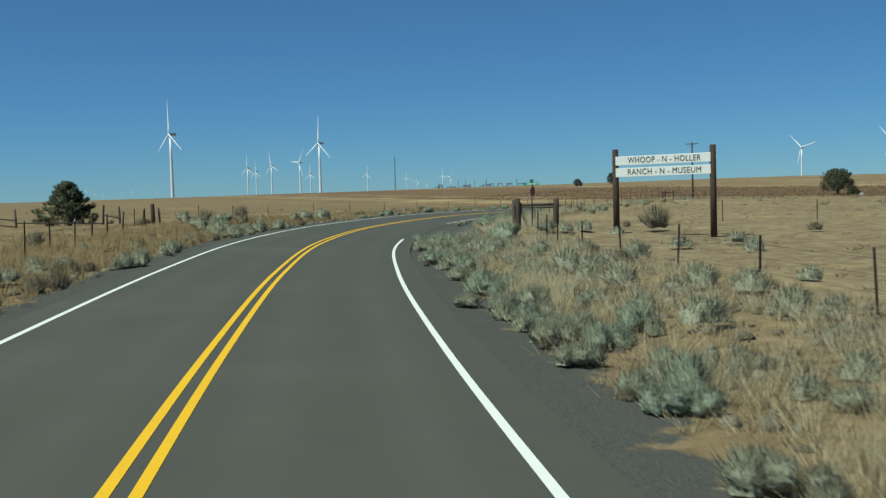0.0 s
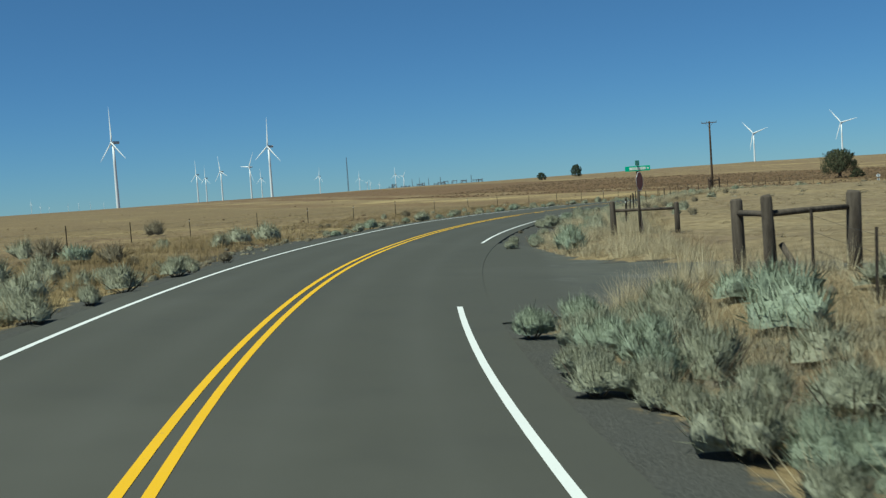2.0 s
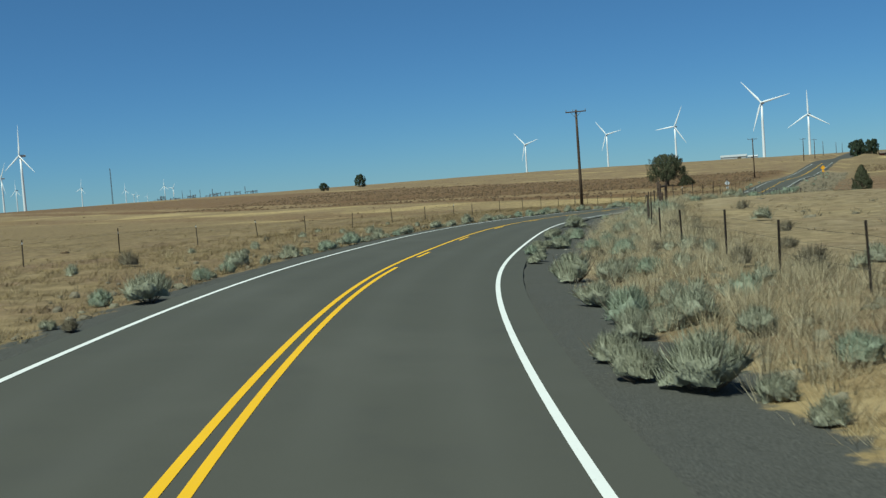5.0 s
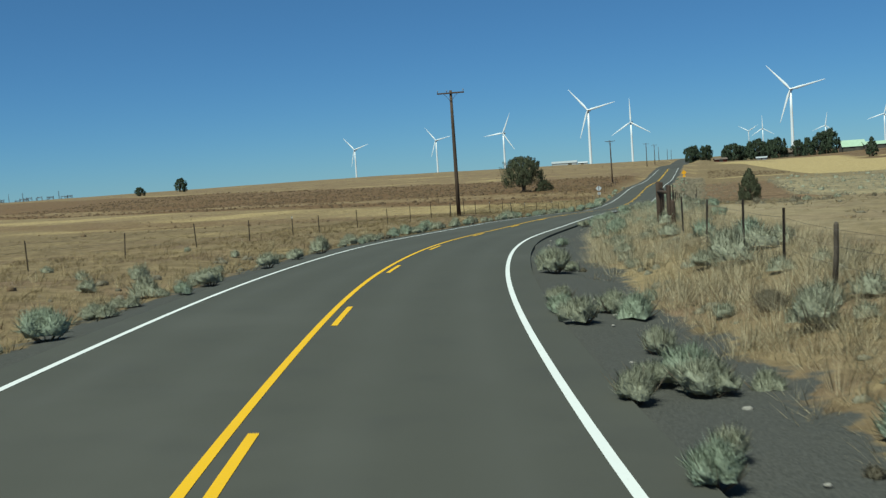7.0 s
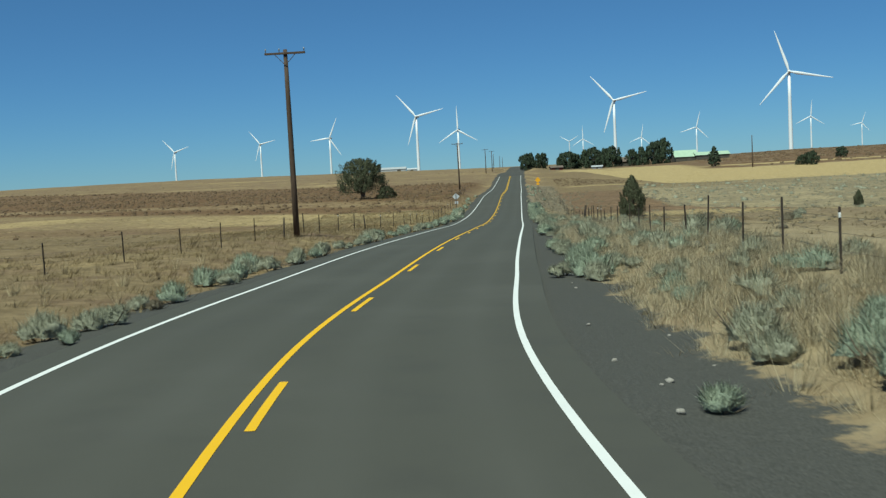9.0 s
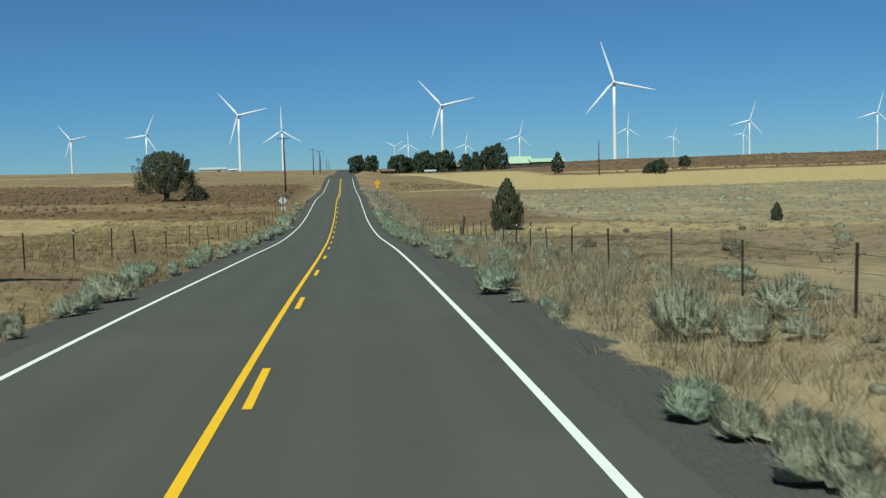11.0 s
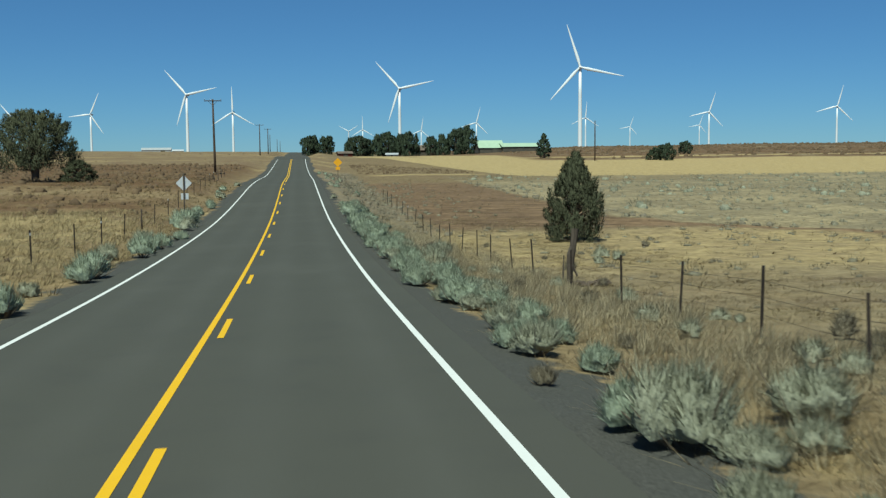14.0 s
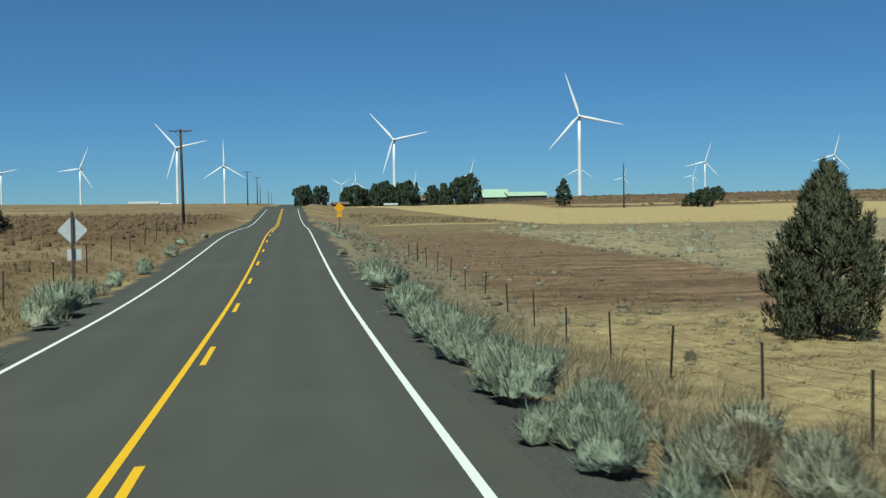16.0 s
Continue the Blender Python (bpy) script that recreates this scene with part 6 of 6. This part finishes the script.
JUNIPER_CONE = tree_meshes(401, 5.6, 1.72, cone_shape, 360, 108, M_JUNIPER, 0.20, 0.045, 0.0, 1, 2.2, 0.115, (2.2, 4.2))
JUNIPER_ROUND = tree_meshes(402, 7.9, 4.2, spread_shape, 220, 150, M_JUNIPER, 0.26, 0.09, 0.20, 4, 1.6, 0.15, (1.6, 3.0))
JUNIPER_SMALL = tree_meshes(403, 3.4, 1.9, ragged_shape, 230, 70, M_JUNIPER, 0.20, 0.045, 0.03, 3, 0.7, 0.10)
FAR_BROAD = tree_meshes(404, 8.0, 4.4, broad_shape, 120, 46, M_FARTREE, 0.62, 0.34, 0.02, 2, 1.2, 0.17)
FAR_RAGGED = tree_meshes(406, 8.0, 4.6, ragged_shape, 120, 46, M_FARTREE, 0.62, 0.34, 0.02, 3, 1.4, 0.15)
FAR_SPIRE = tree_meshes(405, 12.0, 2.7, cone_shape, 130, 40, M_FARTREE, 0.62, 0.34, 0.0, 1, 1.4, 0.16)


def tree(tpl, x, y, k, label, name="juniper_tree", rot=0.0, sq=1.0, group="", sink=0.0):
    m = Matrix.Translation((x, y, land1(x, y) - sink)) @ Matrix.Rotation(rot, 4, 'Z') @ Matrix.Diagonal((k * sq, k * sq, k, 1))
    t = thing(name, m, label, "tree", group)
    part("trunk", tpl[0], t)
    part("branchwork", tpl[1], t, "", None, "stuff")
    part("crown", tpl[2], t)
    return t


tree(JUNIPER_CONE, 2.5, 194.1, 1.0, "dense dark green conical juniper in a dry field", rot=0.6, sink=0.12)
tree(JUNIPER_CONE, 33.2, 193.5, 0.36, "small dark juniper sapling in a sage field", rot=2.0)
tree(JUNIPER_ROUND, -44.7, 253.0, 0.94, "large spreading dark green juniper on open range", rot=0.3, sq=1.08)
# added small juniper that stands in for a low limb of the large one
tree(JUNIPER_SMALL, -39.9, 252.3, 0.74, "low side limb of the large juniper, built as a separate bush", rot=1.0, sq=1.75, sink=0.1)
tree(JUNIPER_SMALL, -17.0, -33.2, 1.05, "shaggy dark juniper by broken corral rails", rot=0.4, sq=1.28)
tree(FAR_BROAD, -300.0, 581.0, 0.95, "lone dark juniper far out on the range", rot=1.4, sq=0.8)
tree(FAR_BROAD, -292.0, 520.0, 0.55, "small lone juniper far out on the range", rot=2.4)
# trees round the farm: x, y, height, width
FARM_TREES = ((-12.8, 630, 8.6, 7.4), (-10.0, 632, 8.2, 7.4), (-5.4, 630.5, 7.5, 6.0), (-3.3, 632, 7.9, 5.4), (6.8, 634, 8.3, 7.0), (11.0, 633, 8.9, 9.6), (14.8, 636, 7.8, 6.4), (19.4, 634, 9.6, 8.6),
              (23.6, 633, 10.6, 9.6), (27.0, 636, 9.0, 8.4), (29.8, 632, 9.8, 8.2), (33.4, 633, 10.7, 9.0), (45.0, 634, 8.5, 7.2), (49.8, 633, 9.3, 9.2), (56.4, 632, 11.2, 10.2), (61.0, 633, 12.8, 11.0))
for i, (x, y, h, w) in enumerate(FARM_TREES):
    tree(FAR_RAGGED if i % 3 == 1 else FAR_BROAD, x, y, h / 7.3, "dense dark green farmyard tree behind a pale field", "farm_tree", i * 1.7, w / h * 0.78, "trees round the farm", h * 0.11)
tree(FAR_SPIRE, 37.8, 634, 0.86, "slim dark conifer beside a farmhouse", "farm_tree", 0.5, 0.72, "trees round the farm")
for x, y, h, w in ((81.6, 406.5, 4.3, 4.8), (79.8, 409.5, 3.2, 4.8), (107.0, 462.0, 3.9, 4.6)):
    tree(FAR_BROAD, x, y, h / 7.3, "low dark bushy tree at the edge of a pale field", "field_tree", x, w / h * 0.78, "", h * 0.11)
tree(FAR_SPIRE, 56.2, 442.5, 0.60, "broad dark juniper at the edge of a pale field", "juniper_tree", 2.0, 1.25)


# ---- farm buildings ----
def building(name, x, y, w, d, h, roof_h, rot, wall, roof, label, doors=(), over=0.5, windows=()):
    z = land1(x, y) - 0.2
    t = thing(name, Matrix.Translation((x, y, z)) @ Matrix.Rotation(radians(rot), 4, 'Z'), label, "building")
    g = Geo()
    prof = [(-d / 2, 0), (d / 2, 0), (d / 2, h), (0, h + roof_h), (-d / 2, h)]
    g.prism(prof, w, Matrix(((0, 0, 1, 0), (1, 0, 0, 0), (0, 1, 0, 0), (0, 0, 0, 1))))
    part("wall", g.mesh("wall", wall), t)
    sl = math.atan2(roof_h, d / 2)
    ln = math.hypot(roof_h, d / 2) + over
    for sgn in (-1, 1):
        c = (0, sgn * (d / 4 + over / 2 * math.cos(sl) - 0.05), h + roof_h / 2 - over / 2 * math.sin(sl) + 0.12)
        part("roof", Geo().box(c, (w + 2 * over, ln, 0.14), Matrix.Rotation(-sgn * sl, 4, 'X'), 0.02).mesh("roof", roof), t)
    for dx, dw, dh in doors:
        part("door", Geo().box((dx, -d / 2 - 0.04, dh / 2), (dw, 0.1, dh), None, 0.02).mesh("door", M_DARKWALL), t, "dark door")
    for dx, dw, dh, dz in windows:
        part("window", Geo().box((dx, -d / 2 - 0.03, dz), (dw, 0.08, dh), None, 0.02).mesh("window", M_GLASS), t)
    return t


building("barn", 74.0, 643.0, 12, 11, 2.6, 3.4, 5, M_DARKWALL, M_GREENROOF, "low dark barn with a pale green metal roof", ((2, 3, 2.4),))
building("barn", 88.0, 640.5, 18, 9, 2.4, 1.6, 5, M_DARKWALL, M_GREENROOF, "long low shed with a pale green metal roof", ((0, 3, 2.2),))
building("farmhouse", 42.5, 646.0, 11, 8, 2.7, 2.2, 8, M_DARKWALL, M_ROOFGREY, "brown farmhouse among dark trees", ((1, 1, 2.0),), 0.6, ((-3, 1.3, 1.1, 1.5), (3.4, 1.3, 1.1, 1.5)))
building("shed", 3.0, 606.0, 6, 4, 1.5, 0.8, 12, M_REDBARN, M_ROOFGREY, "low red wooden shed near the road", ((0, 2, 1.8),))
building("shed", 24.5, 612.0, 5.0, 3.0, 1.1, 0.6, -8, M_WHITEWALL, M_WHITEWALL, "low white shed before dark trees", ((0, 0.8, 0.9),))
building("long_building", -150.0, 1150.0, 26, 11, 3.2, 2.0, 4, M_WHITEWALL, M_WHITEWALL, "long white farm building on the horizon", ((6, 4, 2.8),))
building("long_building", -131.0, 1152.0, 10, 9, 2.6, 1.2, 4, M_WHITEWALL, M_GALV, "white outbuilding with a metal roof on the horizon", ((0, 3, 2.2),))


# ---- far mast and switchyard ----
def mast(x, y, h, w, label, name="lattice_mast", group=""):
    z = land1(x, y)
    t = thing(name, Matrix.Translation((x, y, z)), label, "mast", group)
    g = Geo()
    for a in range(3):
        c, s = math.cos(a * 2.094), math.sin(a * 2.094)
        part("leg", Geo().tube([(c * w, s * w, -3), (c * w * 0.4, s * w * 0.4, h)], [w * 0.22, w * 0.15], 5).mesh("leg", M_MAST), t)
    k = 10
    for i in range(k):
        for a in range(3):
            r0, r1 = w * (1 - 0.6 * i / k), w * (1 - 0.6 * (i + 1) / k)
            g.tube([(math.cos(a * 2.094) * r0, math.sin(a * 2.094) * r0, h * i / k), (math.cos((a + 1) * 2.094) * r1, math.sin((a + 1) * 2.094) * r1, h * (i + 1) / k)], [w * 0.08] * 2, 4, False)
    part("lacing", g.mesh("lacing", M_MAST), t)


mast(-1543, 1835, 82, 1.6, "tall thin steel lattice mast on the horizon")
rng = random.Random(77)
for k in range(16):
    t = k / 15
    mast(-1505 + 130 * t + rng.uniform(-4, 4), 1950 + 140 * t, rng.choice((9, 12, 16, 24)), rng.uniform(0.8, 1.5), "small steel tower of a distant switchyard", "switchyard_tower", "switchyard towers")


def gantry(x, y, h, w, turn):
    """A steel portal of the switchyard: two legs, a beam and hanging insulator strings."""
    t = thing("switchyard_gantry", Matrix.Translation((x, y, land1(x, y))) @ Matrix.Rotation(turn, 4, 'Z'), "steel portal frame of a distant switchyard", "gantry", "switchyard gantries")
    for sgn in (-1, 1):
        part("leg", Geo().tube([(sgn * w / 2, 0, -2), (sgn * w / 2, 0, h + 2)], [0.75, 0.55], 4).mesh("leg", M_MAST), t)
    part("beam", Geo().box((0, 0, h), (w + 1.5, 1.1, 1.2)).mesh("beam", M_MAST), t)
    for k in (-0.3, 0.0, 0.3):
        part("insulator", Geo().tube([(w * k, 0, h - 0.6), (w * k, 0, h - 4)], [0.3, 0.3], 4).mesh("insulator", M_INSULATOR), t)


def transformer(x, y, size):
    t = thing("transformer", Matrix.Translation((x, y, land1(x, y))), "grey transformer tank of a distant switchyard", "transformer", "switchyard transformers")
    part("tank", Geo().box((0, 0, size * 0.35), (size * 1.3, size, size), None, 0.3).mesh("tank", M_MAST), t)
    for k in (-0.35, 0, 0.35):
        part("bushing", Geo().tube([(size * k, 0, size * 0.8), (size * k * 1.3, 0, size * 1.25)], [0.4, 0.25], 5).mesh("bushing", M_INSULATOR), t)


for k in range(20):
    t = (k + rng.random()) / 20
    gantry(-1512 + 170 * t, 1935 + 160 * t + rng.uniform(-25, 25), rng.uniform(7, 13), rng.uniform(8, 14), rng.uniform(-0.2, 0.5))
for k in range(12):
    t = (k + rng.random()) / 12
    transformer(-1515 + 160 * t, 1925 + 150 * t, rng.uniform(4.0, 7.0))
